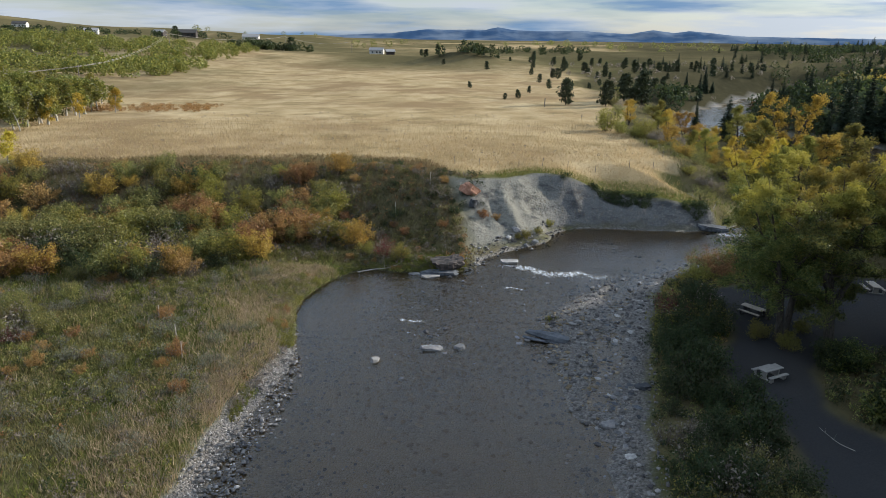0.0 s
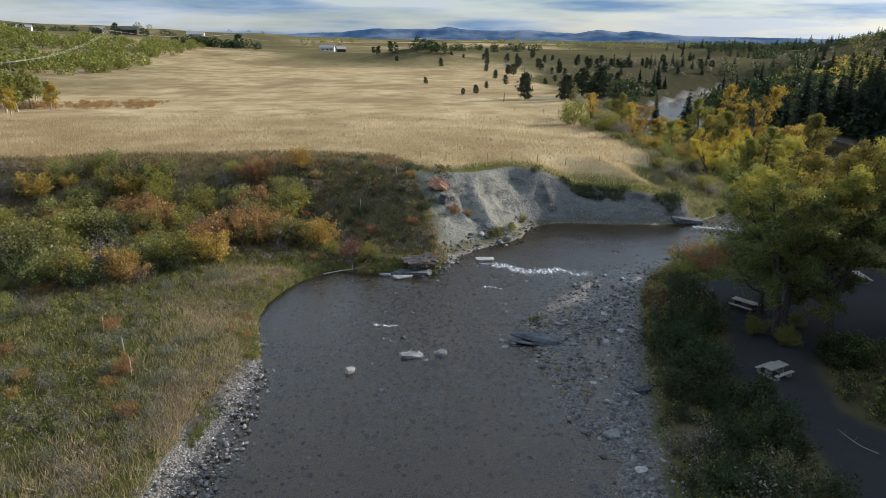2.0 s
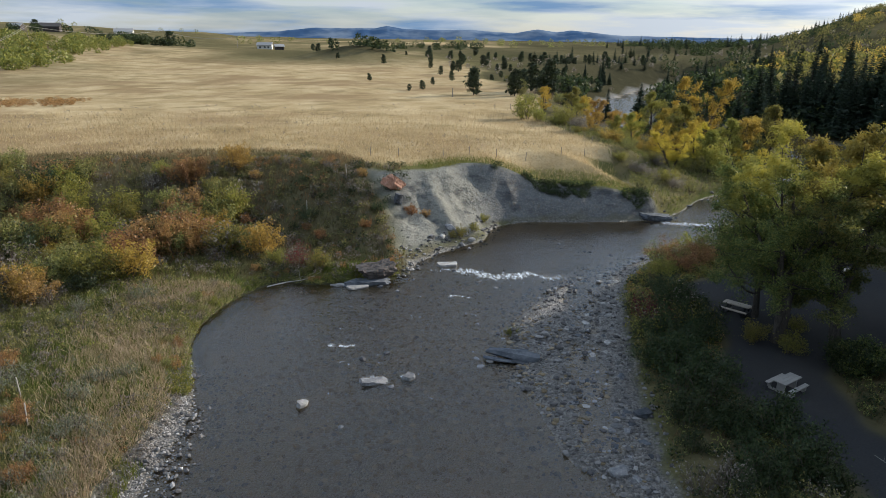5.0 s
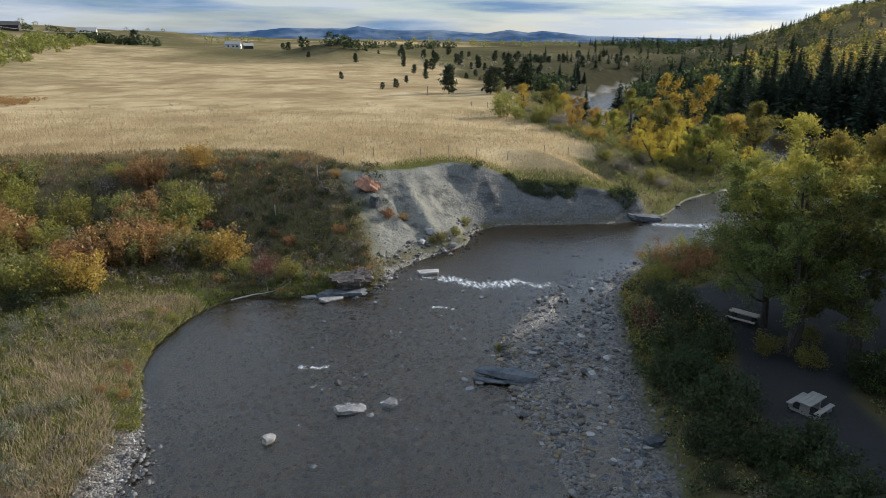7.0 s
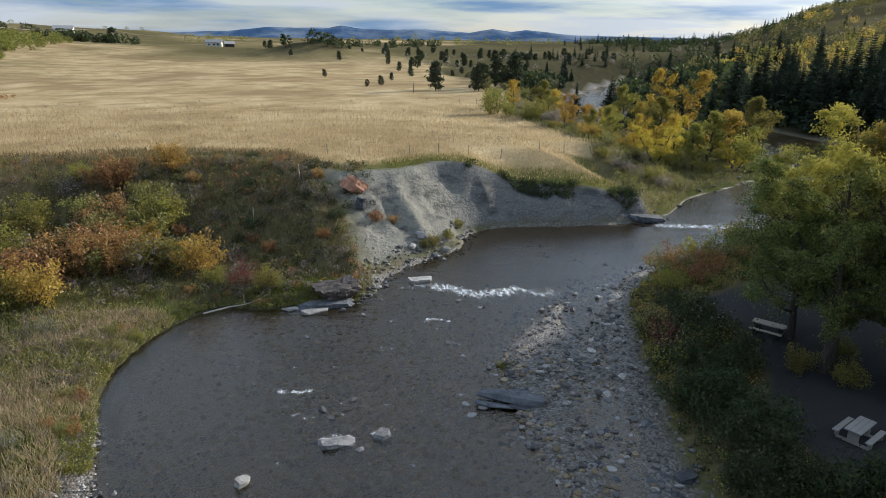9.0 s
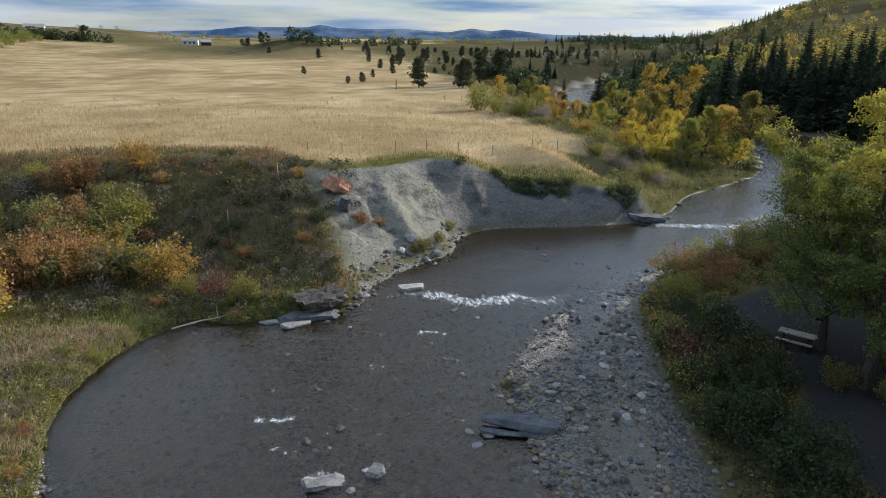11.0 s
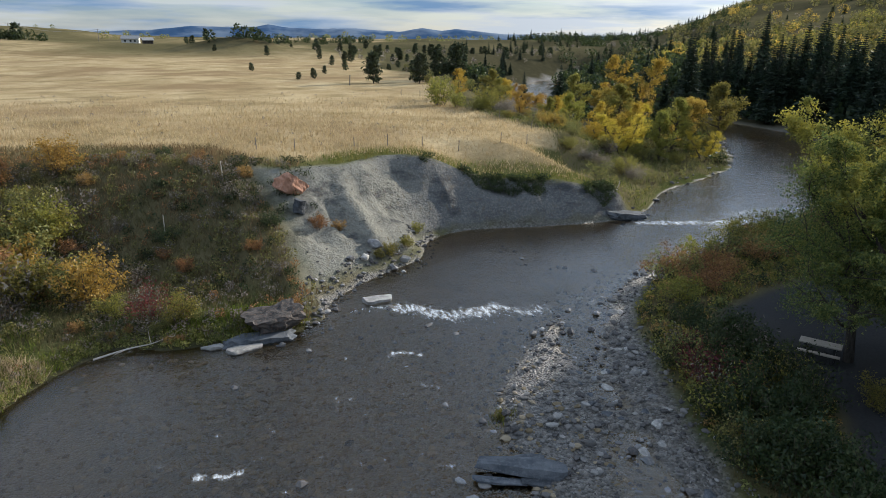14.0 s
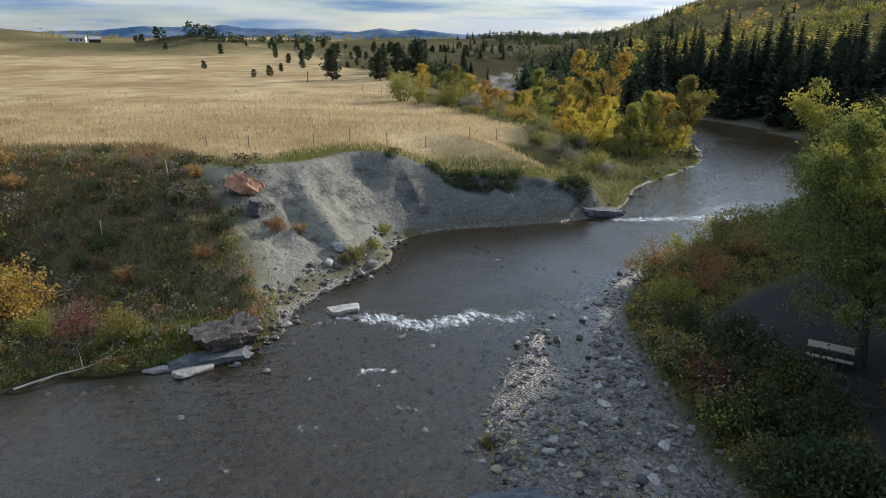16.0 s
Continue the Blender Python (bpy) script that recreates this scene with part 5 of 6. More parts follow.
sage_xy = spread(105, -40, -15, 27, 60, 451, lambda x, y, z, r: (z["dr"] < -3) & (fbm(x, y, 7, 2, 27) > 0.0))
more(S_OLIVE, spots_of(spread(26, -46, -22, 34, 58, 453, lambda x, y, z, r: fbm(x, y, 9, 2, 37) > 0.1), 0.8, 1.8, 454), "shrubs on the left bank")
more(S_RUST, spots_of(spread(16, -44, -15, 34, 58, 455, lambda x, y, z, r: z["dr"] < -2), 0.6, 1.3, 456), "shrubs on the left bank")
planted(S_SAGE, spots_of(sage_xy, 0.6, 1.25, 452), "sagebrush on the bank")

bank_xy = spread(112, 13, 25, 14, 55, 461, lambda x, y, z, r: (z["dr"] < -1.2) & (z["dr"] > -7.5) & (z["dc"] < -0.9))
share(spots_of(bank_xy, 1.3, 2.7, 462), [shrub("path_shrub", 71, L_DARK, "dark green willow shrub beside the gravel path", leaves=2000, wide=1.0),
                                         shrub("path_shrub", 72, L_OLIVE, "olive-brown willow shrub beside the gravel path", leaves=1700),
                                         shrub("bare_shrub", 73, L_GREY, "half-bare brown shrub beside the gravel path", stems=22, leaves=360, leaf=0.06),
                                         shrub("path_shrub", 74, L_LIME, "yellowing willow shrub beside the gravel path", leaves=800)], "shrubs between river and path", 4, [0.72, 0.14, 0.11, 0.03])
nook_xy = np.vstack([spread(15, 26.5, 37, 22, 37.5, 463, lambda x, y, z, r: z["dc"] < -1.0), spread(7, 26, 31.5, 38.5, 43.5, 464, lambda x, y, z, r: z["dc"] < -0.4)])
share([(x, y, size * (1.0 if y < 38 else 0.55), turn) for x, y, size, turn in spots_of(nook_xy, 2.4, 4.0, 465)], [shrub("cottonwood_sapling", 75, L_DARK, "leafy dark green cottonwood sapling", leaves=2600, wide=1.15, leaf=0.055),
                                         shrub("cottonwood_sapling", 76, L_COTTON, "leafy green cottonwood sapling", leaves=2400, wide=1.1, leaf=0.055)], "saplings under the cottonwoods", 5)
more(S_LIME, [(26.0, 44.0, 1.6, 0.3), (27.4, 41.8, 1.6, 1.9), (30.2, 45.0, 1.2, 2.0)], "shrubs between river and path")
shore_xy = spread(34, 24, 56, 57, 74, 466, lambda x, y, z, r: (z["dr"] < -1.0) & (z["dr"] > -6.5) & (z["dc"] < -0.8))
share(spots_of(shore_xy, 1.5, 2.8, 467), [shrub("clearing_shrub", 77, L_LIME, "yellow-green willow shrub on the far side of the clearing"),
                                          shrub("clearing_shrub", 78, L_OLIVE, "olive-green willow shrub on the far side of the clearing", leaves=900),
                                          shrub("clearing_shrub", 79, L_RUST, "rust-tinged willow shrub on the far side of the clearing")], "shrubs beside the clearing", 6, [0.4, 0.4, 0.2])
point_xy = spread(62, 38, 80, 84, 128, 468, lambda x, y, z, r: (z["dr"] < -1.5) & (z["dt"] < 1.5))
share(spots_of(point_xy, 1.2, 3.0, 469), [shrub("point_shrub", 81, L_OLIVE, "olive-green shrub under the autumn trees", leaves=800),
                                          shrub("point_shrub", 82, L_LIME, "yellow-green shrub under the autumn trees"),
                                          shrub("point_shrub", 83, L_AMBER, "amber shrub under the autumn trees"),
                                          shrub("point_shrub", 84, L_GREY, "grey-brown shrub under the autumn trees")], "shrubs on the point", 7, [0.4, 0.25, 0.2, 0.15])
ridge_xy = np.vstack([spread(26, 40, 64, 150, 235, 471, lambda x, y, z, r: (np.abs(z["dt"]) < 9) & (z["dr"] < -2)), spread(20, 104, 150, 170, 240, 472, lambda x, y, z, r: z["dr"] < -2)])
more(S_GREY, spots_of(ridge_xy[:14], 1.5, 3.0, 473), "shrubs on the bluff")
more(S_OLIVE, spots_of(ridge_xy[14:32], 1.5, 3.0, 474), "shrubs on the bluff")
more(S_RUST, spots_of(ridge_xy[32:], 1.5, 3.0, 475), "shrubs on the bluff")


# ---- grass ----
grass("meadow_grass", spread(48000, -48, -11.5, 22, 68, 481, lambda x, y, z, r: (z["dr"] < -0.15) & (z["gravel"] < 0.6) & (r.uniform(size=len(x)) < 1.15 - 0.012 * y)), 0.5, 0.05, 482, G_MEADOW,
      "mixed green and dry meadow grass on the river bank", blades=2)
grass("dry_grass", np.vstack([spread(10500, -26, -11, 22, 62, 496, lambda x, y, z, r: (z["dr"] < -0.15) & (z["gravel"] < 0.6) & (r.uniform(size=len(x)) < smooth(-10, -1.5, z["dr"]) * smooth(-0.55, 0.25, fbm(x, y, 5, 4, 91)))),
                              spread(1900, -46, -18, 22, 60, 497, lambda x, y, z, r: r.uniform(size=len(x)) < smooth(-0.3, 0.4, fbm(x, y, 7, 4, 92)))]), 0.55, 0.05, 498, G_DRY, "dry tan and brown grass along the shore", 0.5, 2)
grass("dry_forbs", spread(30000, -62, 5.5, 63, 99, 483, lambda x, y, z, r: (z["dr"] < -0.3) & (z["cliff"] < 0.25) & (z["dt"] < 8) & (z["straw"] < 0.75)), 0.5, 0.06, 484, G_HEATH, "dark dry forbs on the bank below the field", blades=2)
grass("straw_grass", spread(52000, -85, 45, 84, 150, 485, lambda x, y, z, r: (z["straw"] > 0.5) & (z["cliff"] < 0.2) & (r.uniform(size=len(x)) < 1.25 - (y - 84) / 54)), 0.42, 0.07, 486, G_STRAW,
      "dry straw-coloured grass of the field", blades=1)
grass("lush_grass", np.vstack([spread(1500, -4.6, 3.0, 63.0, 65.6, 487, lambda x, y, z, r: z["dr"] < -0.4), spread(260, -14.2, -12.6, 33, 37, 488, lambda x, y, z, r: z["dr"] < -0.3),
                               spread(1500, -15, 3, 44, 66, 489, lambda x, y, z, r: (z["dr"] < -0.1) & (z["dr"] > -1.4) & (fbm(x, y, 3, 2, 94) > -0.25)), np.random.default_rng(4).normal((10.2, 50.4), 0.25, (90, 2)),
                               spread(1500, 8, 37, 82.5, 90, 490, lambda x, y, z, r: (z["green"] > 0.5) & (z["cliff"] < 0.3))]), 0.42, 0.05, 491, G_LUSH, "lush bright green grass at the water's edge", blades=2)
grass("bank_grass", spread(9000, 11, 60, 14, 75, 492, lambda x, y, z, r: (z["dr"] < -0.6) & (z["dc"] < -0.3)), 0.45, 0.05, 493, G_HEATH, "rough grass between the shrubs", blades=2)
grass("point_grass", spread(9000, 37, 80, 82, 130, 494, lambda x, y, z, r: (z["dr"] < -0.3) & (z["dt"] < 1)), 0.6, 0.08, 495, G_MEADOW, "tall green and brown grass under the autumn trees", blades=1)


def weeds(xy, size, seed, material, label, per=22):
    ob = far_scrub("weeds", xy, size, seed, material, label, int(per * 1.6), 0.15)
    return tagged(ob, category="weeds")


meadow = lambda x, y, z, r: (z["dr"] < -0.3) & (z["gravel"] < 0.5) & (z["dt"] < -8)
weeds(spread(1500, -48, -12, 22, 66, 601, lambda x, y, z, r: meadow(x, y, z, r) & (fbm(x, y, 6, 3, 81) > 0.0)), 0.62, 602, L_OLIVE, "olive-green weeds in tangled clumps on the bank")
weeds(spread(650, -48, -12, 22, 66, 603, lambda x, y, z, r: meadow(x, y, z, r) & (fbm(x, y, 5, 3, 82) > 0.05)), 0.5, 604, L_ASPEN, "fresh green weeds in low clumps on the bank")
weeds(spread(1300, -48, -12, 22, 66, 605, lambda x, y, z, r: meadow(x, y, z, r) & (fbm(x, y, 6, 3, 83) > 0.0)), 0.55, 606, L_GREY, "dry grey-brown weeds in tangled clumps on the bank")
weeds(spread(200, -48, -12, 22, 66, 607, lambda x, y, z, r: meadow(x, y, z, r) & (fbm(x, y, 4, 3, 84) > 0.15)), 0.5, 608, L_RUST, "rust-brown weeds in low clumps on the bank")
slope_test = lambda x, y, z, r: (z["dr"] < -1.0) & (z["cliff"] < 0.25) & (z["dt"] < 1.0)
weeds(spread(420, -48, -13, 22, 60, 631, lambda x, y, z, r: meadow(x, y, z, r) & (fbm(x, y, 4, 3, 96) > 0.1)), 0.5, 632, L_DARK, "dark green weeds between the dry grasses on the bank")
weeds(spread(380, -46, -13, 22, 60, 633, lambda x, y, z, r: meadow(x, y, z, r) & (fbm(x, y, 5, 3, 97) > 0.1)), 0.45, 634, L_SAGE, "silvery grey-green herbs in low clumps on the bank")
weeds(spread(1500, -62, 5, 64, 92, 609, lambda x, y, z, r: slope_test(x, y, z, r) & (fbm(x, y, 6, 3, 85) > -0.05)), 0.7, 610, L_OLIVE, "olive-green brush covering the slope below the field")
weeds(spread(1200, -62, 5, 64, 92, 611, lambda x, y, z, r: slope_test(x, y, z, r) & (fbm(x, y, 6, 3, 86) > -0.05)), 0.65, 612, L_GREY, "dry grey-brown brush covering the slope below the field")
weeds(spread(600, -62, 5, 64, 92, 613, lambda x, y, z, r: slope_test(x, y, z, r) & (fbm(x, y, 5, 3, 87) > 0.0)), 0.6, 614, L_RUST, "russet brush covering the slope below the field")
weeds(spread(700, -62, 3, 64, 93, 615, lambda x, y, z, r: slope_test(x, y, z, r) & (fbm(x, y, 5, 3, 88) > 0.05)), 0.7, 616, L_DARK, "dark green brush covering the slope below the field")
weeds(spread(1000, 12, 40, 14, 46, 617, lambda x, y, z, r: (z["dr"] < -0.7) & (z["dc"] < -0.4)), 0.7, 618, L_DARK, "dark green undergrowth on the shaded bank")
weeds(spread(260, 14, 40, 44, 70, 641, lambda x, y, z, r: (z["dr"] < -0.7) & (z["dc"] < -0.4)), 0.65, 642, L_DARK, "dark green undergrowth between the shrubs of the clearing")
weeds(spread(420, 14, 40, 42, 70, 643, lambda x, y, z, r: (z["dr"] < -0.7) & (z["dc"] < -0.4)), 0.7, 644, L_LIME, "yellow-green undergrowth round the clearing")
weeds(spread(170, 14, 40, 42, 70, 645, lambda x, y, z, r: (z["dr"] < -0.7) & (z["dc"] < -0.4)), 0.65, 646, L_RUST, "russet undergrowth round the clearing")
weeds(spread(600, 12, 40, 14, 70, 619, lambda x, y, z, r: (z["dr"] < -0.7) & (z["dc"] < -0.3)), 0.6, 620, L_OLIVE, "olive-brown undergrowth on the shaded bank")
weeds(spread(700, 38, 80, 84, 130, 621, lambda x, y, z, r: (z["dr"] < -0.7) & (z["dt"] < 1)), 0.8, 622, L_OLIVE, "olive-green undergrowth under the autumn trees")
weeds(spread(420, 17, 37, 79, 88, 623, lambda x, y, z, r: (np.abs(z["dt"] + 0.8) < 1.1) & (fbm(x, y, 4, 2, 89) > 0.0)), 0.6, 624, L_DARK, "dark green turf hanging over the lip of the bluff")
shore_test = lambda x, y, z, r: (z["dr"] < 0.05) & (z["dr"] > -1.3)
weeds(spread(520, -17, 3, 44, 66, 651, shore_test), 0.42, 652, L_OLIVE, "olive-green weeds hanging over the water's edge")
weeds(spread(330, -17, 3, 34, 66, 653, lambda x, y, z, r: shore_test(x, y, z, r) & (z["dr"] < -0.5)), 0.4, 654, L_GREY, "dry grey-brown weeds along the water's edge")
weeds(spread(120, -17, 2, 40, 65, 655, lambda x, y, z, r: shore_test(x, y, z, r) & (fbm(x, y, 3, 2, 77) > 0.1)), 0.45, 656, L_LIME, "bright yellow-green weeds at the water's edge")
weeds(spread(120, -1, 6, 76, 86, 625, lambda x, y, z, r: (fbm(x, y, 3, 2, 90) > -0.1)), 0.6, 626, L_DARK, "dark green turf beside the red sandstone block")
weeds(spread(260, -60, 45, 92, 160, 627, lambda x, y, z, r: z["dt"] > 4), 0.5, 628, L_GREY, "dry tussocks scattered over the field", 14)


# ---- rocks, gravel and foam ----
def rock_spots(n, seed, x0, x1, y0, y1, test, lo, hi, power=3.0):
    xy = spread(n, x0, x1, y0, y1, seed, test)
    r = np.random.default_rng(seed + 1)
    return xy, lo + (hi - lo) * r.uniform(0, 1, len(xy)) ** power


xy, sz = rock_spots(3400, 501, -15, -2, 18, 48, lambda x, y, z, r: (z["dr"] > -1.2) & (r.uniform(size=len(x)) < np.exp(-np.abs(z["dr"] - 1.5) / (1.3 + 2.4 * smooth(47, 36, y))) * smooth(-0.5, 0.2, fbm(x, y, 2.5, 3, 78))), 0.05, 0.34, 3.2)
scatter_stones("gravel", xy, sz, 502, M_PEBBLE, "pale wet pebbles along the shallow river margin", -1.2)
xy, sz = rock_spots(2200, 513, -17, -6, 20, 49, lambda x, y, z, r: (z["dr"] > -1.3) & (z["dr"] < 0.5 + 3.5 * r.uniform(size=len(x)) ** 3 * smooth(48, 36, y)), 0.04, 0.17, 2.5)
scatter_stones("gravel", xy, sz, 514, M_PEBBLE_PALE, "dry pale pebbles on the narrow beach", -0.6)
xy, sz = rock_spots(5200, 503, 6, 36, 18, 69, lambda x, y, z, r: (inside_distance(x, y, BAR) > -0.6 - 1.4 * r.uniform(size=len(x)) ** 2) & (z["dr"] > -1.0), 0.07, 0.42, 5.0)
scatter_stones("gravel", xy, sz, 504, M_PEBBLE, "grey and brown stones on the low gravel bar", 0.0)
xy, sz = rock_spots(420, 505, -8, 40, 38, 78, lambda x, y, z, r: (z["dr"] > 0.6) & (fbm(x, y, 6, 2, 29) > 0.05), 0.12, 0.55, 3.0)
scatter_stones("gravel", xy, sz, 506, M_PEBBLE, "stones breaking the surface of the shallow river", -1.1)
xy, sz = rock_spots(420, 507, 2.5, 17, 63, 80, lambda x, y, z, r: (z["dr"] > -1.6) & (z["dr"] < 0.9), 0.10, 0.5, 3.0)
scatter_stones("gravel", xy, sz, 508, M_PEBBLE, "broken stones along the foot of the clay bluff", -0.3)
xy, sz = rock_spots(230, 509, 4, 22, 69, 88, lambda x, y, z, r: (z["cliff"] > 0.6) & (fbm(x, y, 4, 2, 30) > -0.1), 0.05, 0.24, 3.5)
scatter_stones("gravel", xy, sz, 510, M_PEBBLE, "loose stones on the slumped clay slope", 0.2)
xy, sz = rock_spots(130, 511, 34, 100, 66, 130, lambda x, y, z, r: np.abs(z["dr"]) < 1.3, 0.15, 0.8, 2.5)
scatter_stones("gravel", xy, sz, 512, M_PEBBLE, "stones along the upper river's edges", -0.2)

def bed_pebble_mat():
    k = Mat("brown_bed_stones")
    col = k.ramp(k.island(), (0.0, (0.14, 0.108, 0.064)), (0.6, (0.21, 0.162, 0.098)), (1.0, (0.31, 0.255, 0.18)))
    return k.surface(col, 0.8, k.bump(k.noise(14.0, 5), 0.4, 0.03))


xy, sz = rock_spots(5200, 515, -11, 14, 28, 66, lambda x, y, z, r: (z["dr"] > 0.8) & (r.uniform(size=len(x)) < np.exp(-((x - 1) / 9) ** 2 - ((y - 49) / 13) ** 2)), 0.10, 0.46, 2.5)
scatter_stones("bed_stones", xy, sz, 516, bed_pebble_mat(), "brown stones lying on the shallow river bed", 0.3)
big_xy = spread(105, 11, 27, 28, 64, 521, lambda x, y, z, r: (z["dr"] > 0.4) & (z["dr"] < 4.6) & (inside_distance(x, y, BAR) > -0.5))
protos = []
for i, mt in enumerate((M_ROCK, M_ROCK_SLATE, M_ROCK, M_ROCK_PALE, M_ROCK_SLATE)):
    protos.append(stone("river_rock", 530 + i, mt, ("grey", "dark slate", "flat grey", "pale grey", "dark angular")[i] + " river rock lying on the gravel bar", (0, 0, 0), (1.0, 0.75, 0.8), flat=(0.6, 0.45, 0.35, 0.5, 0.55)[i], detail=2))
share([(x, y, s, a) for x, y, s, a in spots_of(big_xy, 0.3, 0.95, 522)], protos, "rocks on the gravel bar", 3)


def settled(name, seed, material, label, x, y, size, turn, flat=0.5, chop=6, lift=0.0, tilt=(0, 0), group=""):
    z = max(height(x, y), -0.25)
    return stone(name, seed, material, label, (x, y, z + lift), size, turn, flat, 3, chop, group=group, tilt=tilt)


block("boulder", 541, M_BOULDER, "large weathered grey and rust boulder at the grassy water's edge", 1.0, 63.5, (3.1, 1.9, 1.45), 8, 0.4, (6, -5), 0.14, 0.18)
block("rock_ledge", 542, M_ROCK_SLATE, "layered dark rock ledge beside the boulder", 0.0, 62.5, (4.4, 1.3, 0.42), 4, 0.12, (3, 2), 0.08)
block("flat_rock", 543, M_ROCK_PALE, "pale flat rock lying in the water", -0.9, 61.5, (1.9, 0.8, 0.3), 30, 0.2, (4, 3))
block("flat_rock", 544, M_ROCK_PALE, "pale flat rock lying in the water", -2.6, 62.2, (1.2, 0.5, 0.25), 10, 0.2, (2, 4))
block("red_boulder", 545, M_ROCK_RED, "red sandstone block perched on the slumped bank", 4.0, 78.2, (2.3, 1.3, 1.5), 40, 0.45, (10, 34), 0.05, 0.1)
block("dark_boulder", 546, M_ROCK_SLATE, "dark broken boulder under the red sandstone block", 4.4, 76.4, (1.4, 1.0, 1.0), 70, 0.2, (12, 8), 0.08, 0.15)
block("flat_rock", 547, M_ROCK_PALE, "pale flat rock standing in the rapids", 8.1, 66.4, (2.0, 0.95, 0.4), 12, 0.28, (3, 2))
block("white_rock", 548, M_ROCK_PALE, "small white rock in the shallow river", -5.18, 42.0, (0.65, 0.45, 0.5), 40, 0.3, (5, 9))
block("sunken_rock", 549, M_ROCK, "flat rock just breaking the water", -0.6, 44.3, (1.8, 0.8, 0.35), 5, 0.28, (2, 3))
block("sunken_rock", 550, M_ROCK, "small flat rock just breaking the water", 1.7, 44.4, (0.9, 0.7, 0.4), 50, 0.28, (4, 2))
block("slab_rock", 551, M_ROCK_SLATE, "flat grey slab on the gravel bar", 15.0, 37.9, (1.4, 0.8, 0.3), 25, 0.15, (4, 4))
block("slab_rock", 552, M_ROCK, "flat grey slab on the gravel bar", 11.0, 32.6, (1.0, 0.65, 0.28), 5, 0.15, (4, 2))
block("spit_rock", 553, M_ROCK_SLATE, "dark low rock spit at the end of the bluff", 36.9, 80.3, (3.8, 1.5, 0.8), -10, 0.2, (3, 5), 0.08, 0.15)
for i, (x, y, s) in enumerate(((9.6, 73.6, 1.3), (8.6, 72.4, 0.9), (10.8, 72.3, 0.8), (12.0, 73.4, 1.0), (7.4, 71.8, 0.7), (11.4, 71.6, 0.7))):
    settled("toe_rock", 560 + i, (M_ROCK, M_ROCK_PALE)[i % 2], "angular rock at the foot of the clay bluff", x, y, (s * 1.2, s * 0.8, s), i * 50, 0.6, 8, 0.15, group="rocks at the foot of the bluff")

# the long split slab on the bar
slab = empty("rock_slab", "long dark slate slab split into layers, lying at the water's edge", "rock", at=(9.2, 46.2, 0.05))
for nm, seed, size, at, tilt in (("slab", 571, (3.6, 1.0, 0.5), (0, 0, 0.26), 4), ("plate", 572, (2.2, 0.5, 0.14), (-0.75, -0.68, 0.08), 3), ("plate", 573, (1.4, 0.6, 0.2), (0.3, 0.7, 0.2), -5), ("plate", 574, (1.2, 0.4, 0.12), (0.6, -0.68, 0.06), 6)):
    vs, fs = block_mesh(seed, size, 7, 0.05, 0.09)
    pc = link_mesh(nm, vs, fs, M_ROCK_SLATE, slab)
    pc.matrix_basis = pose(*at, 0, tilt, 0)
slab.rotation_euler = (0, 0, radians(-24))


def foam_streaks():
    """White water: small ragged lumps strung along the lines where the river breaks."""
    r = np.random.default_rng(580)
    kinds = [stone_mesh(590 + i, 0.35, 1, 0.9) for i in range(5)]
    lines = [((6.0, 65.3), (8.6, 65.2), 60, 0.16), ((9.2, 65.0), (11.0, 63.9), 150, 0.3), ((10.4, 63.8), (12.6, 62.4), 230, 0.28), ((12.4, 62.5), (15.2, 63.0), 260, 0.38), ((15.0, 62.8), (17.8, 61.6), 110, 0.3),
             ((37.5, 78.2), (45, 76.0), 130, 0.3), ((45, 76.3), (55, 72.8), 210, 0.6), ((48, 78), (54, 77), 50, 0.5)]
    vs, fs, count = [], [], 0
    for a, b, n, wide in lines:
        for _ in range(int(n * 0.5)):
            u = r.uniform(0, 1)
            x, y = a[0] + (b[0] - a[0]) * u + r.normal() * wide * 0.8, a[1] + (b[1] - a[1]) * u - abs(r.normal()) * wide * 3.0 + 0.5 * wide + 0.3 * math.sin(u * 9 + a[0]) * min(1, 3 * wide)
            v, f = kinds[r.integers(5)]
            s = r.uniform(0.02, 0.065) * (1.0 if wide > 0.14 else 0.75)
            t = -1.25 + r.normal() * 0.5
            w = v * np.array([s * r.uniform(1.2, 2.6), s * r.uniform(0.5, 1.0), min(s * 0.9, 0.14)])
            w = np.column_stack([w[:, 0] * math.cos(t) - w[:, 1] * math.sin(t) + x, w[:, 0] * math.sin(t) + w[:, 1] * math.cos(t) + y, w[:, 2] + 0.012])
            vs.append(w)
            fs.append(f + count)
            count += len(v)
    return tagged(link_mesh("foam", np.vstack(vs), np.vstack(fs), M_FOAM), "white foam where the river breaks over rocks", "foam", kind="stuff")


foam_streaks()


# ---- driftwood ----
def driftwood(label, points, r):
    s, rng = Soup(), np.random.default_rng(int(abs(points[0][0]) * 10))
    p = curve(points, 5)
    s.tube(p, r * (1 - np.linspace(0, 0.75, len(p))), 6)
    for k in (0.35, 0.6, 0.8):
        q = p[int(len(p) * k)]
        s.tube(path_points(q, rng.normal(size=3) + (0, 0, 0.8), 0.5 + 6 * r, 3, rng, 0.2), r * 0.45 * np.array([1, 0.8, 0.6, 0.2]), 5)
    return tagged(s.make("driftwood", M_DRIFT, flat=False), label, "driftwood")


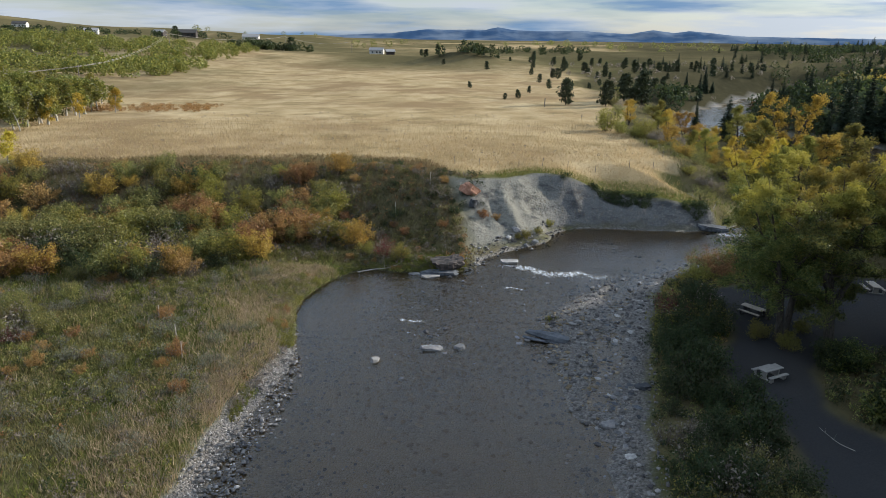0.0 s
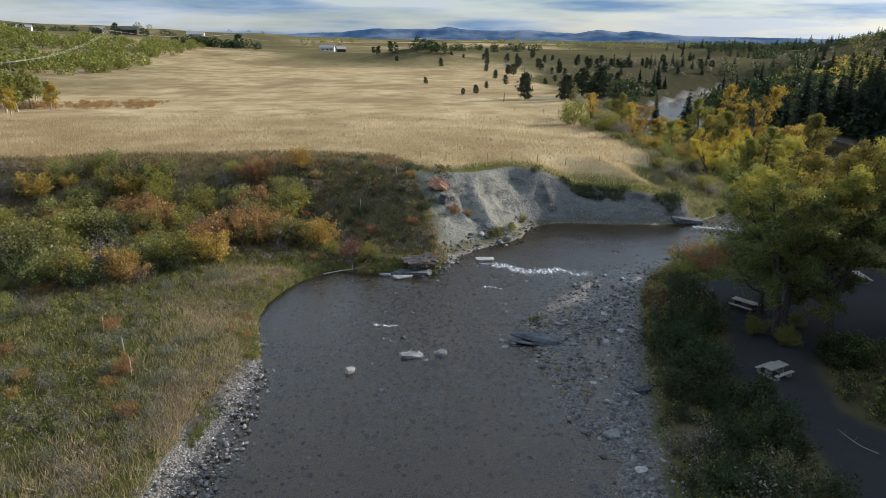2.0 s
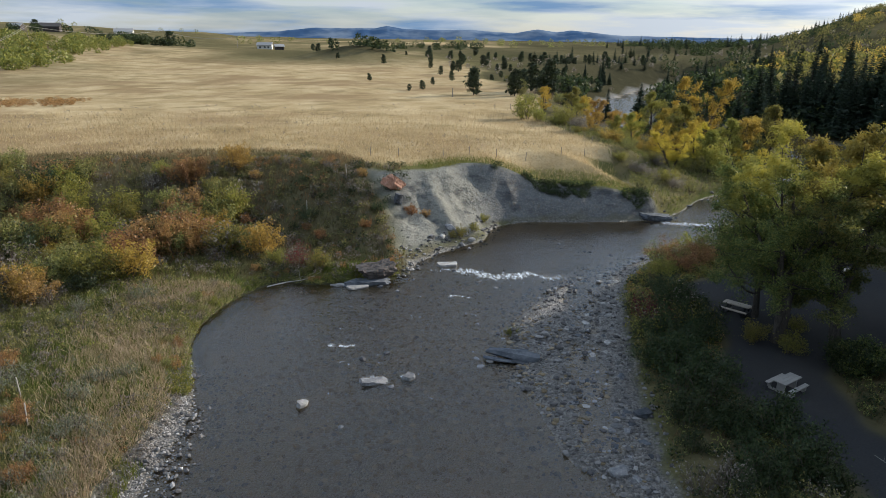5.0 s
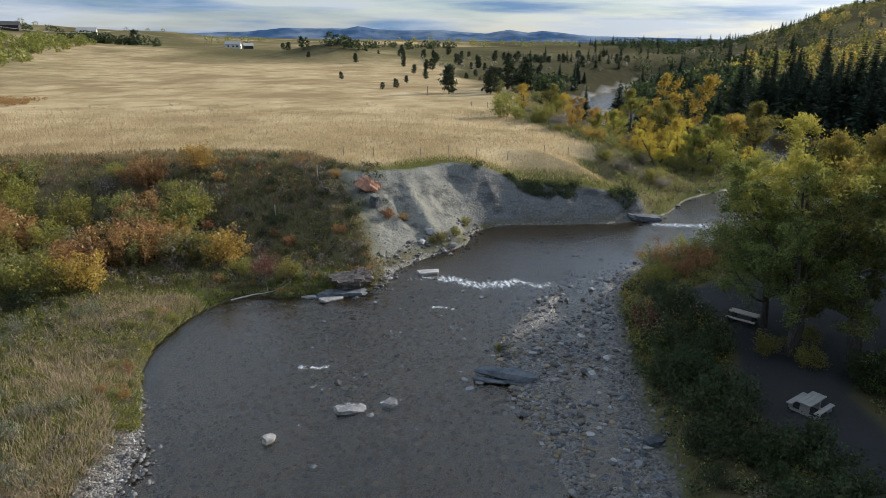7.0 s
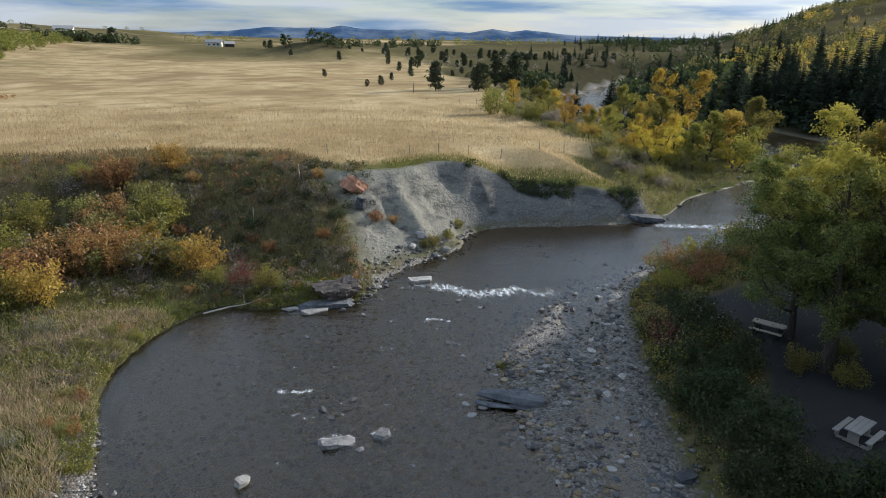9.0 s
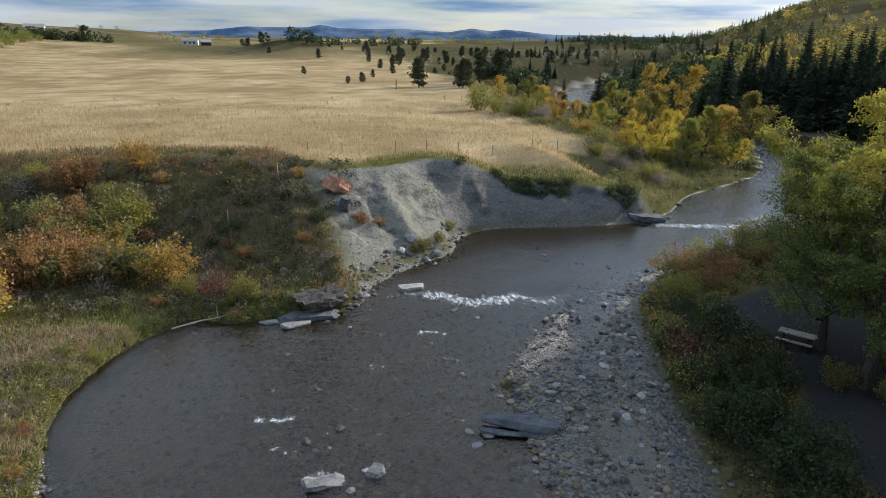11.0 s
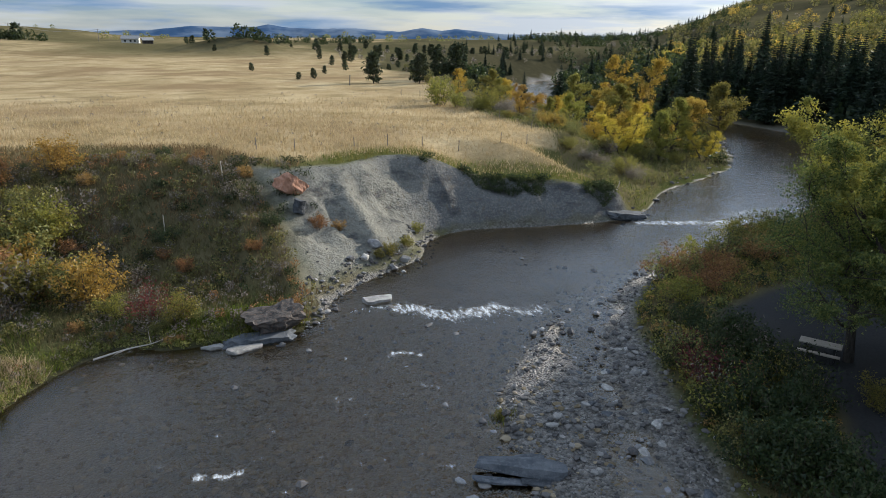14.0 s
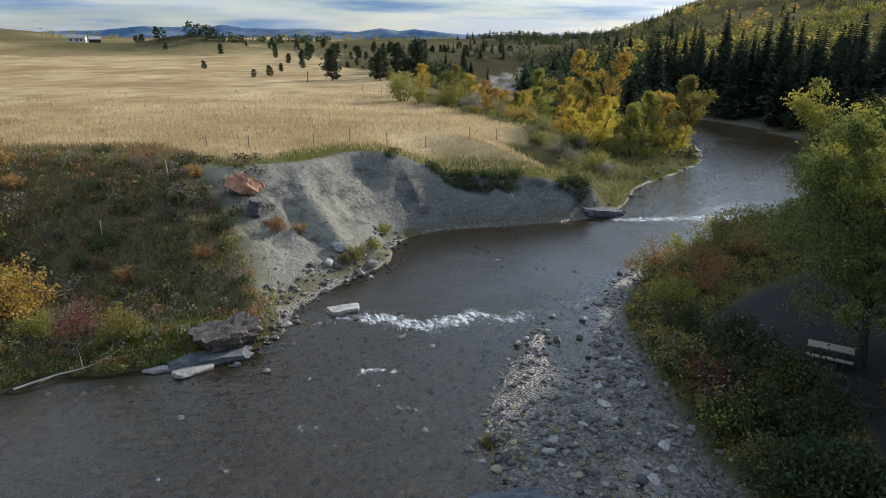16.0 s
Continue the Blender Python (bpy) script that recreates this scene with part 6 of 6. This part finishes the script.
driftwood("bleached driftwood branch lying at the water's edge", [(-8.8, 62.4, 0.15), (-7.2, 62.9, 0.3), (-5.6, 63.3, 0.35), (-4.2, 63.9, 0.75)], 0.06)
driftwood("bleached driftwood log on the low spit", [(36.6, 83.6, 1.55), (37.6, 84.0, 1.75), (38.9, 84.5, 1.95)], 0.12)
driftwood("thin bleached driftwood on the gravel path", [(24.6, 28.2, 1.4), (24.0, 29.0, 1.45), (23.5, 30.2, 1.7)], 0.02)


# ---- picnic tables ----
def picnic_table(label, x, y, turn, top_mat, leg_mat, long=1.85):
    t = empty("picnic_table", label, "picnic table", "picnic tables", (x, y, height(x, y)))
    t.rotation_euler = (0, 0, radians(turn))

    def piece(name, mat, boxes, parent=t):
        s = Soup()
        for c, sz in boxes:
            s.box(c, sz)
        ob = s.make(name, mat, parent)
        bev = ob.modifiers.new("worn_edges", "BEVEL")
        bev.width, bev.segments = 0.012, 1
        return ob

    for k in range(3):
        piece("tabletop_board", top_mat, [((0, -0.26 + 0.26 * k, 0.74), (long, 0.25, 0.07))])
    for sgn in (-1, 1):
        piece("bench", top_mat, [((0, sgn * 0.74, 0.44), (long, 0.28, 0.07))])
        leg = piece("support", leg_mat, [((sgn * long * 0.34, 0, 0.41), (0.14, 0.5, 0.59))])
        piece("foot", leg_mat, [((sgn * long * 0.34, 0, 0.055), (0.15, 1.5, 0.11))], leg)
        for side in (-1, 1):
            piece("bench_leg", leg_mat, [((sgn * long * 0.34, side * 0.74, 0.257), (0.14, 0.2, 0.293))], leg)
    return t


picnic_table("weathered concrete picnic table on the gravel path", 23.95, 37.5, 24, M_CONCRETE, M_CONCRETE)
picnic_table("grey plank picnic table with a steel frame under the trees", 27.9, 48.9, -54, M_PLANK, M_STEEL, 2.0)
picnic_table("pale plank picnic table on the open clearing", 42.4, 54.7, 80, M_PLANK, M_CONCRETE)


def stump(x, y):
    st = empty("tree_stump", "low grey tree stump with a pale sawn top", "stump", at=(x, y, height(x, y)))
    body = Soup()
    body.tube([(0, 0, -0.2), (0.01, 0, 0.12), (0.02, 0, 0.5), (0.02, 0, 0.82)], [0.52, 0.42, 0.36, 0.35], 14)
    body.make("trunk", M_BARK, st, flat=False)
    cut = Soup()
    cut.tube([(0.02, 0, 0.81), (0.02, 0, 0.845), (0.02, 0, 0.85)], [0.33, 0.33, 0.01], 14)
    cut.make("sawn_top", M_DRIFT, st, "pale sawn wood")


stump(29.6, 40.0)


# ---- fence, poles and houses ----
def post(name, label, category, x, y, high, thick, group="", lean=(0, 0), mat=None):
    s = Soup()
    s.tube([(0, 0, -0.4), (0, 0, high * 0.5), (0, 0, high)], [thick, thick * 0.96, thick * 0.85], 8)
    s.tube([(0, 0, high - 0.001), (0, 0, high + 0.01)], [thick * 0.85, 0.002], 8)
    ob = s.make(name, mat or M_POST, flat=False)
    ob.matrix_basis = pose(x, y, height(x, y), lean[0], lean[1], 0)
    return tagged(ob, label, category, group)


for i, (x, y) in enumerate(((2.5, 92.5), (6.0, 91.2), (11.8, 90.6), (15.4, 91.4), (19.2, 91.6), (23.4, 92.0), (28.6, 92.6), (33.0, 95.0), (36.0, 100.0), (37.0, 112.0), (33.5, 150.0), (36.5, 148.0))):
    post("fence_post", "thin weathered wooden fence post at the field's edge", "post", x, y, 1.15, 0.05, "posts of the field fence", ((i * 37) % 9 - 4, (i * 53) % 7 - 3))
post("snag", "short dead snag standing in the dry field", "snag", 29.2, 178, 2.3, 0.14, "", (2, 3))
for i, (x, y) in enumerate(((-1.0, 81.5), (-5.5, 77.0), (-24, 47), (-21, 43), (-19.6, 40.2))):
    post("stake", "pale wooden stake standing in the brush", "stake", x, y, 1.4, 0.04, "stakes in the brush", (3, (i * 31) % 9 - 4), M_DRIFT)

pole_xy = [(-118, 222), (-168, 435), (-122, 560), (-66, 540)]
wire_tops = []
for x, y in pole_xy:
    pl = empty("utility_pole", "weathered wooden utility pole with a crossarm", "utility pole", "utility poles", (x, y, height(x, y)))
    s = Soup()
    s.tube([(0, 0, -0.5), (0, 0, 9.0)], [0.17, 0.12], 8)
    s.make("pole", M_POST, pl, flat=False)
    s = Soup()
    s.box((0, 0, 8.5), (2.0, 0.12, 0.14))
    arm = s.make("crossarm", M_POST, pl)
    for side in (-0.8, 0.8):
        s = Soup()
        s.tube([(side, 0, 8.56), (side, 0, 8.66), (side, 0, 8.74)], [0.03, 0.06, 0.04], 8)
        s.make("insulator", M_DRIFT, arm, flat=False)
    wire_tops.append(np.array([x, y, height(x, y) + 8.6]))
wire_tops = [np.array([-185, 175, wire_tops[0][2] + 2])] + wire_tops
s = Soup()
for a, b in zip(wire_tops[:-1], wire_tops[1:]):
    for side in (-0.8, 0.8):
        u = np.linspace(0, 1, 15)[:, None]
        p = a + (b - a) * u + np.array([side, 0, 0]) - np.array([0, 0, 3.2]) * 4 * u * (1 - u)
        s.tube(p, np.full(15, 0.05), 3)
tagged(s.make("power_line", M_DRIFT), "thin pale power line sagging between utility poles", "power line")


def house(label, x, y, w, d, h, turn, wall, roof):
    hs = empty("house", label, "house", "far houses", (x, y, height(x, y) - 0.3))
    hs.rotation_euler = (0, 0, radians(turn))
    s = Soup()
    s.box((0, 0, h / 2), (w, d, h))
    s.add([(-w / 2, -d / 2, h), (-w / 2, d / 2, h), (-w / 2, 0, h + d * 0.28), (-w / 2, 0, h), (w / 2, -d / 2, h), (w / 2, d / 2, h), (w / 2, 0, h + d * 0.28), (w / 2, 0, h)], [(0, 3, 1, 2), (4, 6, 5, 7)])
    s.make("wall", wall, hs)
    for sgn in (-1, 1):
        s = Soup()
        e, t = d / 2 + 0.5, 0.25
        z0, z1 = h - 0.28, h + d * 0.28
        s.add([(-w / 2 - 0.5, sgn * e, z0), (w / 2 + 0.5, sgn * e, z0), (w / 2 + 0.5, 0, z1), (-w / 2 - 0.5, 0, z1),
               (-w / 2 - 0.5, sgn * e, z0 + t), (w / 2 + 0.5, sgn * e, z0 + t), (w / 2 + 0.5, 0, z1 + t), (-w / 2 - 0.5, 0, z1 + t)],
              [(0, 1, 2, 3), (4, 5, 6, 7), (0, 1, 5, 4), (1, 2, 6, 5), (2, 3, 7, 6), (3, 0, 4, 7)])
        s.make("roof", roof, hs)
    for k in (-0.28, 0.05, 0.3):
        s = Soup()
        s.box((w * k, -d / 2 - 0.03, h * 0.55), (w * 0.12, 0.1, h * 0.35))
        win = s.make("window", M_STEEL, hs)
        s = Soup()
        s.box((w * k, -d / 2 - 0.1, h * 0.55), (w * 0.10, 0.04, h * 0.30))
        s.make("pane", W_GLASS, win)


W_PALE, W_DARK = plain_mat("pale_siding", (0.62, 0.60, 0.55), 0.8, 0.1, 1.0), plain_mat("dark_timber_siding", (0.06, 0.05, 0.045), 0.8, 0.2, 1.0)
W_GLASS = plain_mat("dark_window_glass", (0.03, 0.035, 0.04), 0.08, 0.1, 1.0)
R_GREY, R_DARK = plain_mat("grey_roofing", (0.32, 0.31, 0.30), 0.7, 0.15, 1.0), plain_mat("dark_roofing", (0.07, 0.065, 0.06), 0.8, 0.2, 1.0)
house("dark timber house on the far slope", -214, 600, 14, 9, 4, 8, W_DARK, R_DARK)
house("dark timber cabin on the far slope", -243, 612, 9, 7, 3.4, -6, W_DARK, R_GREY)
house("pale house with a grey roof on the far slope", -178, 668, 15, 9, 4, 5, W_PALE, R_GREY)
house("small white house on the far plain", -44, 512, 10, 6, 3, -8, W_PALE, R_GREY)
house("low grey shed on the far plain", -34, 509, 6, 5, 2.6, 12, W_DARK, R_GREY)
house("white house among trees on the far hill", -330, 668, 12, 8, 3.6, 15, W_PALE, R_GREY)
house("pale house high on the far hill", -452, 762, 14, 9, 4, 10, W_PALE, R_DARK)
